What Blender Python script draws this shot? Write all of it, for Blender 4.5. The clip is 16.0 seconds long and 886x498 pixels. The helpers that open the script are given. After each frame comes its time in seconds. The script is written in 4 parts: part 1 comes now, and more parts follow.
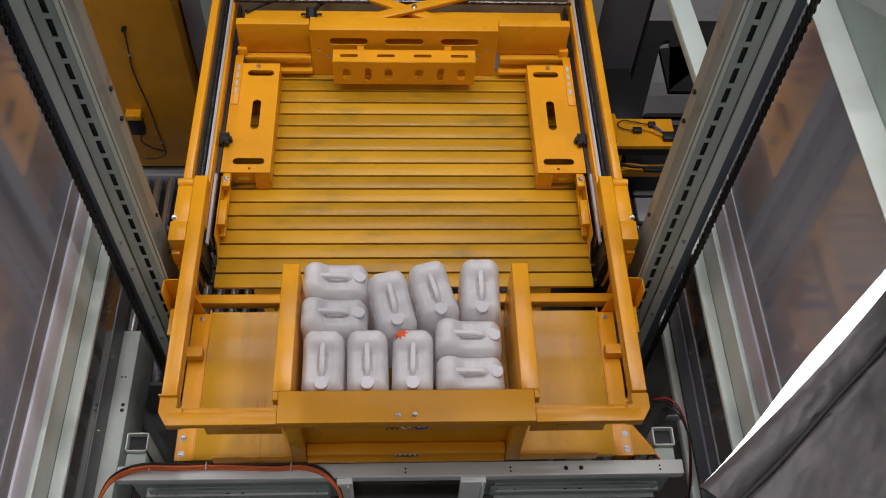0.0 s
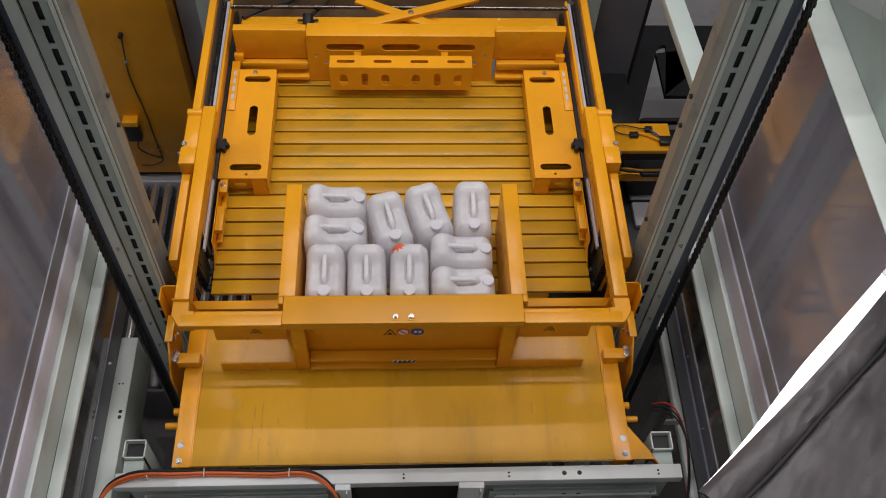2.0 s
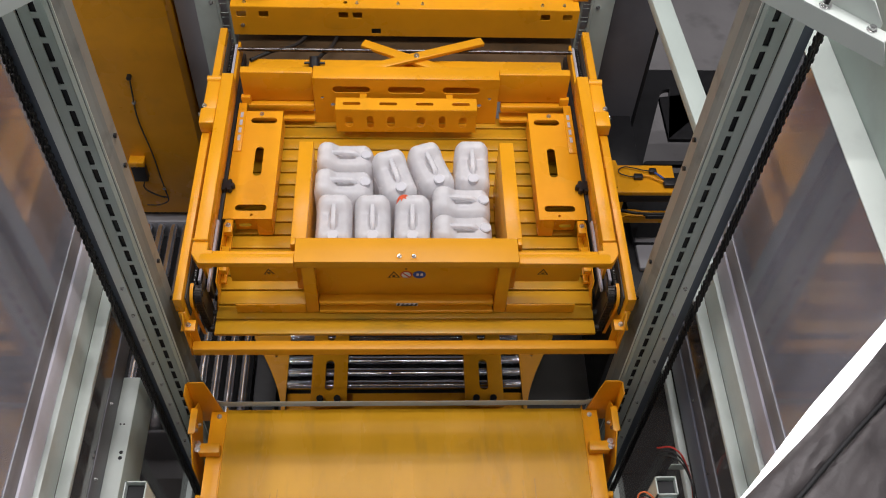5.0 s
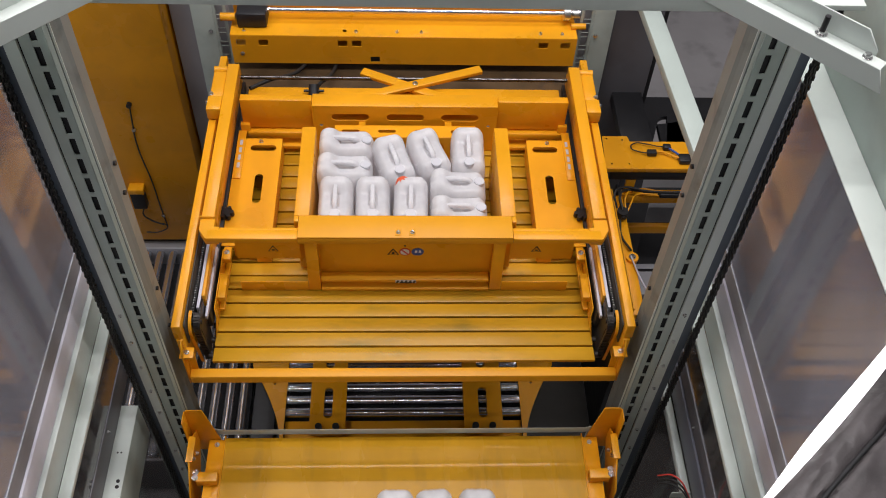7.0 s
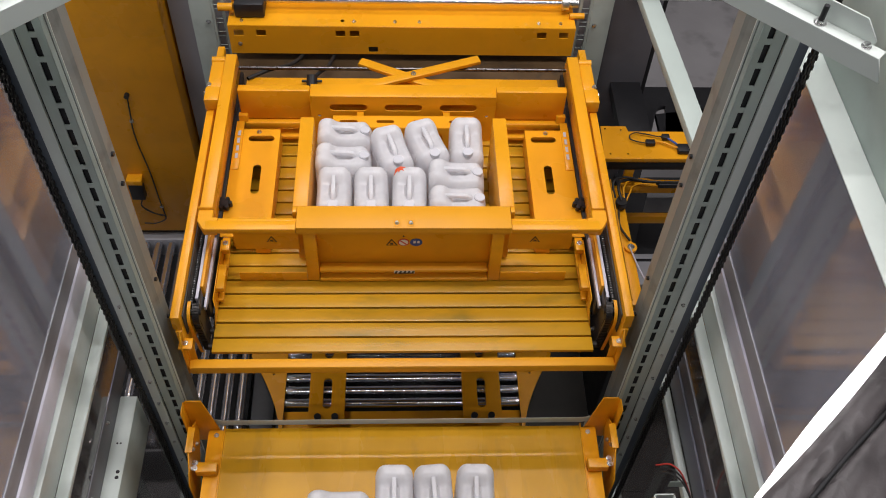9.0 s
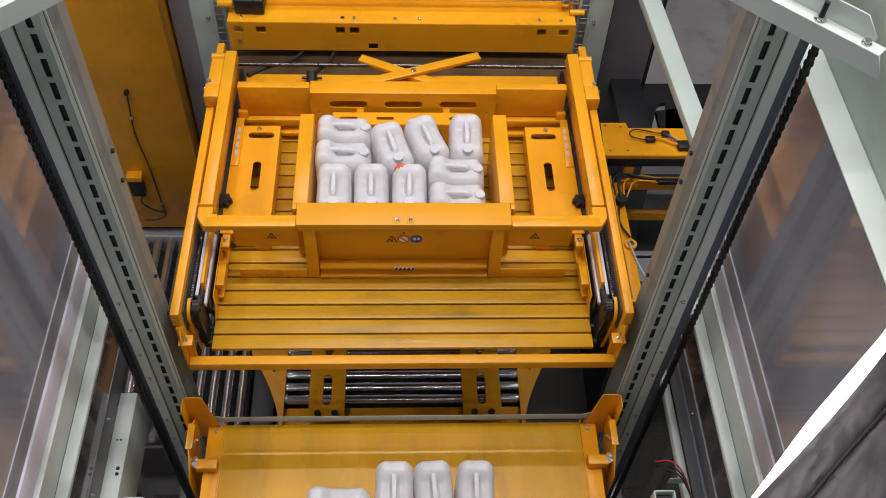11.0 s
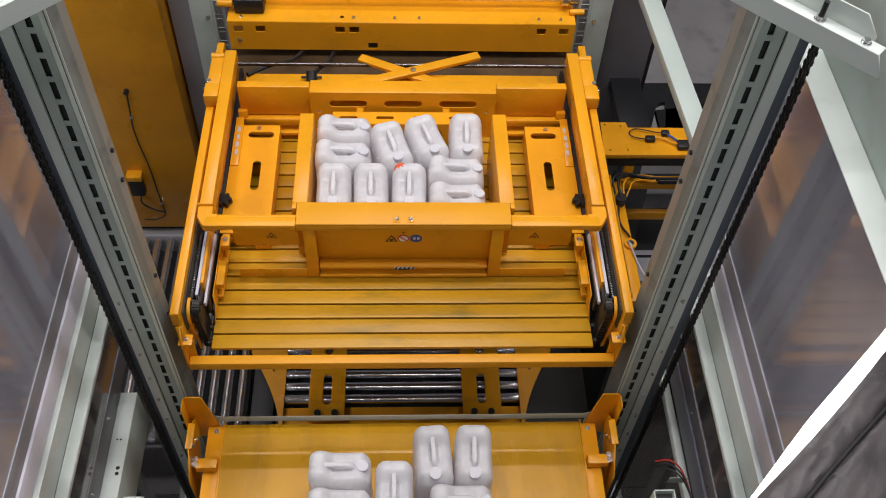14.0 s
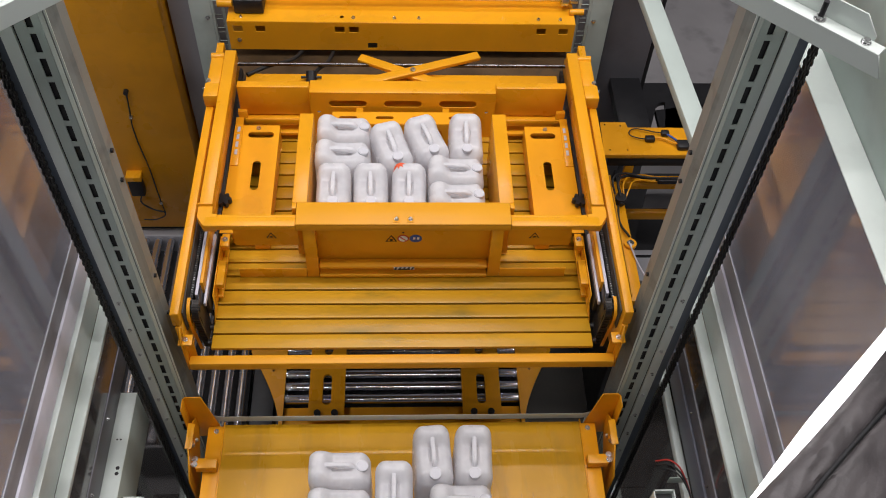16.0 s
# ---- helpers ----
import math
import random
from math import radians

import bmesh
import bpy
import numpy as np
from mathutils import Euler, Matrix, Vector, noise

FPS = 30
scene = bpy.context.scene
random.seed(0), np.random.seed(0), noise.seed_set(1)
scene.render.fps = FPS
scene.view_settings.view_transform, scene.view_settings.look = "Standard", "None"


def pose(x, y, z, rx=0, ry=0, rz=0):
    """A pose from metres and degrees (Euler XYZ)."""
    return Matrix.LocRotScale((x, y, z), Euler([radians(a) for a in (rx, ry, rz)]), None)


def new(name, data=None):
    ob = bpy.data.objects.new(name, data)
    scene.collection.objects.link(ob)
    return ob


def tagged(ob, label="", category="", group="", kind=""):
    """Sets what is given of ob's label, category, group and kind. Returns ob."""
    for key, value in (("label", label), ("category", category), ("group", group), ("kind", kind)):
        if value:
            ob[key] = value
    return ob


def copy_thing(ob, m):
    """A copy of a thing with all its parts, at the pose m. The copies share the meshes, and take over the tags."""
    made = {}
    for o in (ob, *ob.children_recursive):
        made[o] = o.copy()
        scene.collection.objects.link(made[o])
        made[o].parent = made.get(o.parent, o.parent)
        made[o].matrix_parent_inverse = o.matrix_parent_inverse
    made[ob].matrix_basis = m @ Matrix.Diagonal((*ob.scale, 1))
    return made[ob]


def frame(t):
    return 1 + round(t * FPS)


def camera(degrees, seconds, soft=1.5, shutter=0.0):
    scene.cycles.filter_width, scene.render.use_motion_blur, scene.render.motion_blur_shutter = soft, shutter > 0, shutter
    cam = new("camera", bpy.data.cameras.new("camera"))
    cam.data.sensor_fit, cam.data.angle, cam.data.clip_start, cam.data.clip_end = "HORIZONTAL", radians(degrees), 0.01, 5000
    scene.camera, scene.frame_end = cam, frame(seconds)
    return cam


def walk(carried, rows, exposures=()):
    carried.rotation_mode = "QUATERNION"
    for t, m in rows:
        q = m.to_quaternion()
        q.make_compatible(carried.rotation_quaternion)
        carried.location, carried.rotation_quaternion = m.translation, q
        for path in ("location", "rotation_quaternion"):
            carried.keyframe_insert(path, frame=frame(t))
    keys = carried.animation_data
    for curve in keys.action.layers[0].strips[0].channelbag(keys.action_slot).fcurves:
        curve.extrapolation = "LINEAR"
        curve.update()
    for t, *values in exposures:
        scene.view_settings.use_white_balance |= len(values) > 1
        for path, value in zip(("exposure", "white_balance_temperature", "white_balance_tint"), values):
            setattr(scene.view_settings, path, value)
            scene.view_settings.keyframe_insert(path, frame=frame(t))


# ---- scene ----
cam = camera(50.53, 16.0, soft=1.0, shutter=0.5)
EYE = (-0.03, 0.0, 6.4)
# seconds, pitch, yaw
TURNS = [(0.0, -55.88, -1.59), (0.5, -55.03, -1.66), (1.0, -54.81, -1.68), (1.5, -55.17, -1.74), (2.0, -55.55, -1.87),
         (2.5, -55.61, -1.98), (3.0, -55.97, -1.96), (3.5, -56.08, -1.82), (4.0, -55.62, -1.52), (4.5, -54.35, -1.43),
         (4.7, -53.80, -1.43), (5.4, -52.2, -1.48), (6.0, -51.5, -1.52), (6.8, -51.38, -1.55), (7.0, -51.40, -1.56),
         (7.5, -51.52, -1.58), (8.0, -51.65, -1.60), (8.5, -51.78, -1.64), (9.0, -51.98, -1.70), (9.6, -52.10, -1.70),
         (11.3, -52.18, -1.70), (12.0, -52.18, -1.70), (13.0, -52.19, -1.69), (14.0, -52.21, -1.72), (14.5, -52.23, -1.78),
         (15.5, -52.23, -1.78), (16.0, -52.21, -1.74)]
walk(cam, [(t, pose(*EYE, 90 + p, -2.13, w)) for t, p, w in TURNS],
     exposures=[(0.0, -0.40), (2.5, -0.36), (4.0, -0.34), (4.5, -0.14), (5.6, -0.02), (7.0, 0.0), (16.0, 0.0)])

# ---- light ----
world = bpy.data.worlds.new("hall")
scene.world = world
world.use_nodes = True
world.node_tree.nodes["Background"].inputs[0].default_value = (0.85, 0.93, 1.0, 1)
world.node_tree.nodes["Background"].inputs[1].default_value = 0.05


def ceiling_lamp(x, y, z, sx, sy, watts, colour=(1.0, 0.955, 0.965)):
    lamp = bpy.data.lights.new("ceiling_lamp", "AREA")
    lamp.shape, lamp.size, lamp.size_y, lamp.energy, lamp.color = "RECTANGLE", sx, sy, watts, colour
    ob = new("ceiling_lamp", lamp)
    ob.matrix_basis = pose(x, y, z)
    return ob


ceiling_lamp(3.15, 2.25, 9.6, 6.0, 0.16, 185)
ceiling_lamp(0.0, 3.4, 9.6, 6.0, 0.16, 250)
ceiling_lamp(0.0, 6.6, 9.6, 6.0, 0.16, 190)
ceiling_lamp(0.0, -2.4, 9.6, 6.0, 0.16, 120)
# unseen lamp added to brighten the hall outside the left guard
ceiling_lamp(-5.6, 2.5, 9.6, 0.16, 6.0, 185, (0.95, 0.95, 1.0))


# ---- materials ----
def material(name, colour, rough=0.5, metal=0.0, var=0.12, scale=3.0, bump=0.02, fine=120.0, stain=None, stain_amount=0.0,
             stretch=(1, 1, 1), coat=0.0, ior=1.45, scatter=0.0):
    """Base colour with broad tone changes, fine grain, an optional stain colour, and bump."""
    m = bpy.data.materials.new(name)
    m.use_nodes = True
    nt = m.node_tree
    b = nt.nodes["Principled BSDF"]
    co = nt.nodes.new("ShaderNodeTexCoord")
    mp = nt.nodes.new("ShaderNodeMapping")
    mp.inputs["Scale"].default_value = stretch
    nt.links.new(co.outputs["Object"], mp.inputs[0])
    big = nt.nodes.new("ShaderNodeTexNoise")
    big.inputs["Scale"].default_value, big.inputs["Detail"].default_value = scale, 6
    small = nt.nodes.new("ShaderNodeTexNoise")
    small.inputs["Scale"].default_value, small.inputs["Detail"].default_value = fine, 3
    nt.links.new(mp.outputs[0], big.inputs[0])
    nt.links.new(mp.outputs[0], small.inputs[0])
    ramp = nt.nodes.new("ShaderNodeValToRGB")
    lo = [max(0, c * (1 - var)) for c in colour]
    hi = [min(1, c * (1 + var)) for c in colour]
    ramp.color_ramp.elements[0].position, ramp.color_ramp.elements[0].color = 0.3, (*lo, 1)
    ramp.color_ramp.elements[1].position, ramp.color_ramp.elements[1].color = 0.7, (*hi, 1)
    nt.links.new(big.outputs[0], ramp.inputs[0])
    col = ramp.outputs[0]
    if stain:
        sp = nt.nodes.new("ShaderNodeTexNoise")
        sp.inputs["Scale"].default_value, sp.inputs["Detail"].default_value = scale * 2.7, 8
        nt.links.new(mp.outputs[0], sp.inputs[0])
        sr = nt.nodes.new("ShaderNodeValToRGB")
        sr.color_ramp.elements[0].position, sr.color_ramp.elements[1].position = 0.55, 0.75
        nt.links.new(sp.outputs[0], sr.inputs[0])
        mul = nt.nodes.new("ShaderNodeMath")
        mul.operation = "MULTIPLY"
        mul.inputs[1].default_value = stain_amount
        nt.links.new(sr.outputs[0], mul.inputs[0])
        mix = nt.nodes.new("ShaderNodeMix")
        mix.data_type = "RGBA"
        nt.links.new(mul.outputs[0], mix.inputs[0])
        nt.links.new(col, mix.inputs[6])
        mix.inputs[7].default_value = (*stain, 1)
        col = mix.outputs[2]
    if scatter:
        # each piece has its own tone and its own place in the noise
        oi = nt.nodes.new("ShaderNodeObjectInfo")
        shift = nt.nodes.new("ShaderNodeVectorMath")
        shift.operation = "SCALE"
        shift.inputs[0].default_value = (11.0, 7.0, 5.0)
        nt.links.new(oi.outputs["Random"], shift.inputs["Scale"])
        nt.links.new(shift.outputs[0], mp.inputs["Location"])
        tone = nt.nodes.new("ShaderNodeMapRange")
        tone.inputs[3].default_value, tone.inputs[4].default_value = 1 - scatter, 1 + scatter
        nt.links.new(oi.outputs["Random"], tone.inputs[0])
        hsv = nt.nodes.new("ShaderNodeHueSaturation")
        nt.links.new(col, hsv.inputs["Color"])
        nt.links.new(tone.outputs[0], hsv.inputs["Value"])
        col = hsv.outputs[0]
    nt.links.new(col, b.inputs["Base Color"])
    rr = nt.nodes.new("ShaderNodeMapRange")
    rr.inputs[3].default_value, rr.inputs[4].default_value = max(0.02, rough - 0.1), min(1, rough + 0.1)
    nt.links.new(big.outputs[0], rr.inputs[0])
    nt.links.new(rr.outputs[0], b.inputs["Roughness"])
    b.inputs["Metallic"].default_value = metal
    b.inputs["IOR"].default_value = ior
    b.inputs["Coat Weight"].default_value = coat
    if bump:
        bp = nt.nodes.new("ShaderNodeBump")
        bp.inputs["Strength"].default_value, bp.inputs["Distance"].default_value = bump, 0.01
        nt.links.new(small.outputs[0], bp.inputs["Height"])
        nt.links.new(bp.outputs[0], b.inputs["Normal"])
    return m


YELLOW = material("yellow_paint", (0.81, 0.352, 0.010), 0.29, var=0.10, scale=2.2, bump=0.03, fine=260, stain=(0.42, 0.22, 0.025), stain_amount=0.22)
YELLOW_WORN = material("worn_yellow_paint", (0.60, 0.305, 0.010), 0.27, var=0.10, scale=1.6, bump=0.03, fine=200, stain=(0.28, 0.17, 0.03), stain_amount=0.4, stretch=(2.5, 0.6, 1))
YELLOW_SLAT = material("yellow_slat_paint", (0.54, 0.277, 0.012), 0.32, var=0.17, scale=1.8, bump=0.03, fine=160, stain=(0.24, 0.165, 0.022), stain_amount=0.75, stretch=(0.7, 1.5, 1), coat=0.05, scatter=0.16)
YELLOW_GLOSS = material("glossy_yellow_paint", (0.80, 0.352, 0.012), 0.42, var=0.07, scale=2.2, bump=0.02, fine=260)
ZINC_ROLLER = material("zinc_roller_steel", (0.62, 0.62, 0.65), 0.2, metal=0.92, var=0.1, scale=12, bump=0.02)
GREY = material("grey_green_paint", (0.47, 0.54, 0.50), 0.42, var=0.08, scale=2.0, bump=0.03, fine=220, stain=(0.15, 0.16, 0.15), stain_amount=0.22)
# inner column faces: real smudges, plus a base darkened for their shade
GREY_SMUDGED_SHADED = material("smudged_shaded_grey_paint", (0.26, 0.29, 0.275), 0.42, var=0.08, scale=2.6, bump=0.03, fine=220, stain=(0.06, 0.07, 0.07), stain_amount=0.6)
GREY_LIGHT = material("pale_green_grey_paint", (0.66, 0.72, 0.68), 0.42, var=0.06, scale=2.0, bump=0.02, fine=220, stain=(0.3, 0.32, 0.3), stain_amount=0.2)
PALE_PAINT = material("off_white_paint", (0.80, 0.82, 0.80), 0.42, var=0.05, scale=2.0, bump=0.02, fine=220, stain=(0.4, 0.41, 0.4), stain_amount=0.15)
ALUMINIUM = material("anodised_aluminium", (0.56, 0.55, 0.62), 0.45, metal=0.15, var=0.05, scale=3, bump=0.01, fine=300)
# same aluminium with lightness added, for the brighter-lit left profile
ALUMINIUM_LIT = material("lit_side_aluminium", (0.80, 0.79, 0.88), 0.5, metal=0.0, var=0.05, scale=3, bump=0.01, fine=300)
ALUMINIUM_BLUE = material("blue_grey_aluminium", (0.17, 0.18, 0.22), 0.42, metal=0.2, var=0.06, scale=3, bump=0.01, fine=300)
STEEL = material("zinc_steel", (0.62, 0.62, 0.62), 0.28, metal=1.0, var=0.1, scale=20, bump=0.01)
CHROME = material("chromed_roller_steel", (0.66, 0.66, 0.69), 0.15, metal=1.0, var=0.06, scale=9, bump=0)
DARK_STEEL = material("oiled_chain_steel", (0.045, 0.042, 0.04), 0.4, metal=0.7, var=0.3, scale=30, bump=0.05)
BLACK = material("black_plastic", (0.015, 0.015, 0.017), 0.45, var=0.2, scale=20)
RUBBER = material("black_rubber", (0.02, 0.02, 0.022), 0.7, var=0.2, scale=12, bump=0.1)
CONCRETE = material("stained_concrete_floor", (0.27, 0.262, 0.267), 0.6, var=0.16, scale=1.2, bump=0.12, fine=60, stain=(0.08, 0.08, 0.08), stain_amount=0.5)
WALL = material("hall_wall_paint", (0.2, 0.2, 0.21), 0.7, var=0.08, scale=0.6, bump=0.05)
DARK_GREY = material("dark_grey_cabinet_paint", (0.13, 0.13, 0.145), 0.45, var=0.1, scale=1.5, bump=0.03, stain=(0.06, 0.06, 0.06), stain_amount=0.3)
MID_GREY = material("grey_cabinet_paint", (0.3, 0.3, 0.32), 0.45, var=0.08, scale=1.5, bump=0.03)
FABRIC = material("black_padded_fabric", (0.085, 0.076, 0.078), 0.5, var=0.3, scale=6, bump=0.25, fine=45, stain=(0.11, 0.1, 0.1), stain_amount=0.5)
ORANGE = material("orange_cable_sheath", (0.75, 0.17, 0.05), 0.45, var=0.08, scale=10)
CABLE = material("black_cable_sheath", (0.02, 0.02, 0.02), 0.5, var=0.1, scale=10)
RED = material("red_cable_sheath", (0.5, 0.04, 0.03), 0.5, var=0.1, scale=10)
WHITE = material("white_print", (0.8, 0.8, 0.8), 0.5, var=0.02)
BLUE = material("blue_print", (0.03, 0.09, 0.4), 0.5, var=0.02)
REDPRINT = material("red_print", (0.6, 0.03, 0.03), 0.5, var=0.02)
BLACKPRINT = material("black_print", (0.02, 0.02, 0.02), 0.5, var=0.02)
ORANGEPRINT = material("orange_spray_mark", (0.8, 0.12, 0.04), 0.5, var=0.05)
# dark colour holding the shade of enclosed floors, gaps and frames
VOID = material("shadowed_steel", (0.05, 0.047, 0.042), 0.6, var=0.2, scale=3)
# brown that stands for yellow paint in shade, with random stains
SHADED_BROWN = material("shaded_yellow_sheet", (0.075, 0.045, 0.02), 0.45, var=0.3, scale=5, stain=(0.02, 0.018, 0.015), stain_amount=0.7)
SCRATCH = material("scuffed_paint", (0.44, 0.225, 0.028), 0.5, var=0.3, scale=60)
SHIELD = material("slate_blue_paint", (0.12, 0.145, 0.18), 0.5, var=0.1, scale=3)
WOOD = material("dark_belt", (0.03, 0.03, 0.032), 0.65, var=0.2, scale=5)


def plastic():
    """Thin milky plastic: part of the light passes through the wall."""
    m = material("translucent_white_plastic", (0.87, 0.865, 0.895), 0.26, var=0.15, scale=11, bump=0.2, fine=42)
    nt = m.node_tree
    b = nt.nodes["Principled BSDF"]
    tr = nt.nodes.new("ShaderNodeBsdfTranslucent")
    tr.inputs[0].default_value = (0.92, 0.91, 0.94, 1)
    mix = nt.nodes.new("ShaderNodeMixShader")
    mix.inputs[0].default_value = 0.38

    nt.links.new(b.outputs[0], mix.inputs[1])
    nt.links.new(tr.outputs[0], mix.inputs[2])
    nt.links.new(mix.outputs[0], nt.nodes["Material Output"].inputs[0])
    return m


HDPE = plastic()
CAP = material("white_cap_plastic", (0.62, 0.615, 0.65), 0.36, var=0.02, scale=20)


def panel_sheet(name, tint, clear):
    m = bpy.data.materials.new(name)
    m.use_nodes = True
    b = m.node_tree.nodes["Principled BSDF"]
    b.inputs["Base Color"].default_value = tint
    b.inputs["Roughness"].default_value = 0.12
    b.inputs["Transmission Weight"].default_value = clear
    b.inputs["IOR"].default_value = 1.5
    n = m.node_tree.nodes.new("ShaderNodeTexNoise")
    n.inputs["Scale"].default_value = 2.5
    r = m.node_tree.nodes.new("ShaderNodeMapRange")
    r.inputs[3].default_value, r.inputs[4].default_value = 0.05, 0.10
    m.node_tree.links.new(n.outputs[0], r.inputs[0])
    m.node_tree.links.new(r.outputs[0], b.inputs["Roughness"])
    return m


SHEET = panel_sheet("dusty_guard_sheet", (0.48, 0.48, 0.535, 1), 0.66)
# same guard sheet, its tint darkened for the dim space behind the lower panes
SHADED_SHEET = panel_sheet("shaded_guard_sheet", (0.22, 0.205, 0.20, 1), 0.85)
GLOW = bpy.data.materials.new("lit_lamp_diffuser")
GLOW.use_nodes = True
GLOW.node_tree.nodes["Principled BSDF"].inputs["Emission Color"].default_value = (1, 0.99, 1, 1)
GLOW.node_tree.nodes["Principled BSDF"].inputs["Emission Strength"].default_value = 4.0


# ---- building helpers ----
def empty(name, label, category, at=(0, 0, 0), kind="", group=""):
    ob = new(name)
    ob.location = at
    return tagged(ob, label, category, group, kind)


def part(name, bm, mat, parent=None, label="", smooth=False):
    me = bpy.data.meshes.new(name)
    bmesh.ops.recalc_face_normals(bm, faces=bm.faces)
    bm.to_mesh(me)
    bm.free()
    me.materials.append(mat)
    if smooth:
        me.shade_smooth()
        me.set_sharp_from_angle(angle=radians(38))
    ob = new(name, me)
    ob.parent = parent
    if label:
        ob["label"] = label
    return ob


def cuboid(bm, x0, x1, y0, y1, z0, z1, bevel=0.0, m=None):
    r = bmesh.ops.create_cube(bm, size=1)
    vs = r["verts"]
    for v in vs:
        v.co = Vector(((x0 + x1) / 2 + v.co.x * (x1 - x0), (y0 + y1) / 2 + v.co.y * (y1 - y0), (z0 + z1) / 2 + v.co.z * (z1 - z0)))
    if bevel:
        es = list({e for v in vs for e in v.link_edges})
        out = bmesh.ops.bevel(bm, geom=es, offset=bevel, segments=2, affect="EDGES", profile=0.5)
        vs = list({v for f in out["faces"] for v in f.verts} | {v for v in vs if v.is_valid})
    if m is not None:
        bmesh.ops.transform(bm, matrix=m, verts=[v for v in vs if v.is_valid])
    return bm


def block(name, dims, mat, parent=None, label="", bevel=0.004, m=None):
    return part(name, cuboid(bmesh.new(), *dims, bevel, m), mat, parent, label, smooth=bevel > 0)


def rod(bm, a, b, r, seg=14):
    a, b = Vector(a), Vector(b)
    d = b - a
    q = Vector((0, 0, 1)).rotation_difference(d).to_matrix().to_4x4()
    bmesh.ops.create_cone(bm, cap_ends=True, segments=seg, radius1=r, radius2=r, depth=d.length, matrix=Matrix.Translation((a + b) / 2) @ q)
    return bm


def round_rod(name, a, b, r, mat, parent=None, label="", seg=14):
    return part(name, rod(bmesh.new(), a, b, r, seg), mat, parent, label, smooth=True)


def stadium(cx, cy, w, h, n=8):
    """A slot with round ends, w by h."""
    r = min(w, h) / 2
    pts = []
    for k in range(2 * n + 2):
        a = math.pi * k / n if k <= n else math.pi * (k - 1) / n
        ox, oy = ((0, h / 2 - r) if k <= n else (0, -(h / 2 - r))) if h >= w else (0, 0)
        if w > h:
            a -= math.pi / 2
            ox = (w / 2 - r) if k <= n else -(w / 2 - r)
        pts.append((cx + ox + r * math.cos(a), cy + oy + r * math.sin(a)))
    return pts


def ring(cx, cy, r, n=12):
    return [(cx + r * math.cos(2 * math.pi * k / n), cy + r * math.sin(2 * math.pi * k / n)) for k in range(n)]


def rect(x0, x1, y0, y1):
    return [(x0, y0), (x1, y0), (x1, y1), (x0, y1)]


def plate(name, outline, holes, thick, m, mat, parent=None, label="", bevel=0.0015):
    """A sheet in its own xy plane, thick along z, with openings cut through, set by m."""
    cu = bpy.data.curves.new(name, "CURVE")
    cu.dimensions, cu.fill_mode, cu.extrude, cu.bevel_depth, cu.bevel_resolution = "2D", "BOTH", max(thick / 2 - bevel, 0.0005), bevel, 1
    for loop in (outline, *holes):
        sp = cu.splines.new("POLY")
        sp.points.add(len(loop) - 1)
        for p, (x, y) in zip(sp.points, loop):
            p.co = (x, y, 0, 1)
        sp.use_cyclic_u = True
    ob = bpy.data.objects.new(name, cu)
    me = bpy.data.meshes.new_from_object(ob)
    bpy.data.objects.remove(ob)
    bpy.data.curves.remove(cu)
    me.transform(m)
    me.name = name
    me.materials.clear()
    me.materials.append(mat)
    out = new(name, me)
    out.parent = parent
    if label:
        out["label"] = label
    return out


# a sheet drawn in x and z that faces -y; in y and z that faces +x; flat
def face_y(y):
    return pose(0, y, 0, 90, 0, 0)


def face_x(x):
    return Matrix(((0, 0, 1, x), (1, 0, 0, 0), (0, 1, 0, 0), (0, 0, 0, 1)))


def flat(z):
    return pose(0, 0, z)


def tube_path(name, pts, r, mat, parent=None, label="", res=3):
    """A cable through the points."""
    cu = bpy.data.curves.new(name, "CURVE")
    cu.dimensions, cu.bevel_depth, cu.bevel_resolution, cu.resolution_u = "3D", r, res, 6
    sp = cu.splines.new("BEZIER")
    sp.bezier_points.add(len(pts) - 1)
    for p, c in zip(sp.bezier_points, pts):
        p.co = c
        p.handle_left_type = p.handle_right_type = "AUTO"
    ob = bpy.data.objects.new(name, cu)
    me = bpy.data.meshes.new_from_object(ob)
    bpy.data.objects.remove(ob)
    bpy.data.curves.remove(cu)
    me.materials.clear()
    me.materials.append(mat)
    me.shade_smooth()
    out = new(name, me)
    out.parent = parent
    if label:
        out["label"] = label
    return out


def bolt(parent, at, axis="z", r=0.011, label=""):
    """A hexagon bolt head on a washer; axis is the way it faces."""
    bm = bmesh.new()
    bmesh.ops.create_cone(bm, cap_ends=True, segments=16, radius1=r * 1.35, radius2=r * 1.35, depth=0.003, matrix=pose(0, 0, 0.0015))
    bmesh.ops.create_cone(bm, cap_ends=True, segments=6, radius1=r, radius2=r * 0.93, depth=0.009, matrix=pose(0, 0, 0.0075))
    turn = {"z": (0, 0, 0), "-y": (90, 0, 0), "x": (0, 90, 0), "-x": (0, -90, 0)}[axis]
    bmesh.ops.transform(bm, matrix=pose(*at, *turn), verts=bm.verts)
    return part("bolt", bm, STEEL, parent, label)


def sweep_section(name, section, z0, z1, mat, parent, label=""):
    """A folded profile: the section's points in x and y, drawn up from z0 to z1."""
    bm = bmesh.new()
    lo = [bm.verts.new((x, y, z0)) for x, y in section]
    hi = [bm.verts.new((x, y, z1)) for x, y in section]
    n = len(section)
    for i in range(n):
        bm.faces.new((lo[i], lo[(i + 1) % n], hi[(i + 1) % n], hi[i]))
    bm.faces.new(lo[::-1])
    bm.faces.new(hi)
    return part(name, bm, mat, parent, label)


F = 2.34       # the slat bed's top
LOW = 1.796    # the lift table's top when it is down

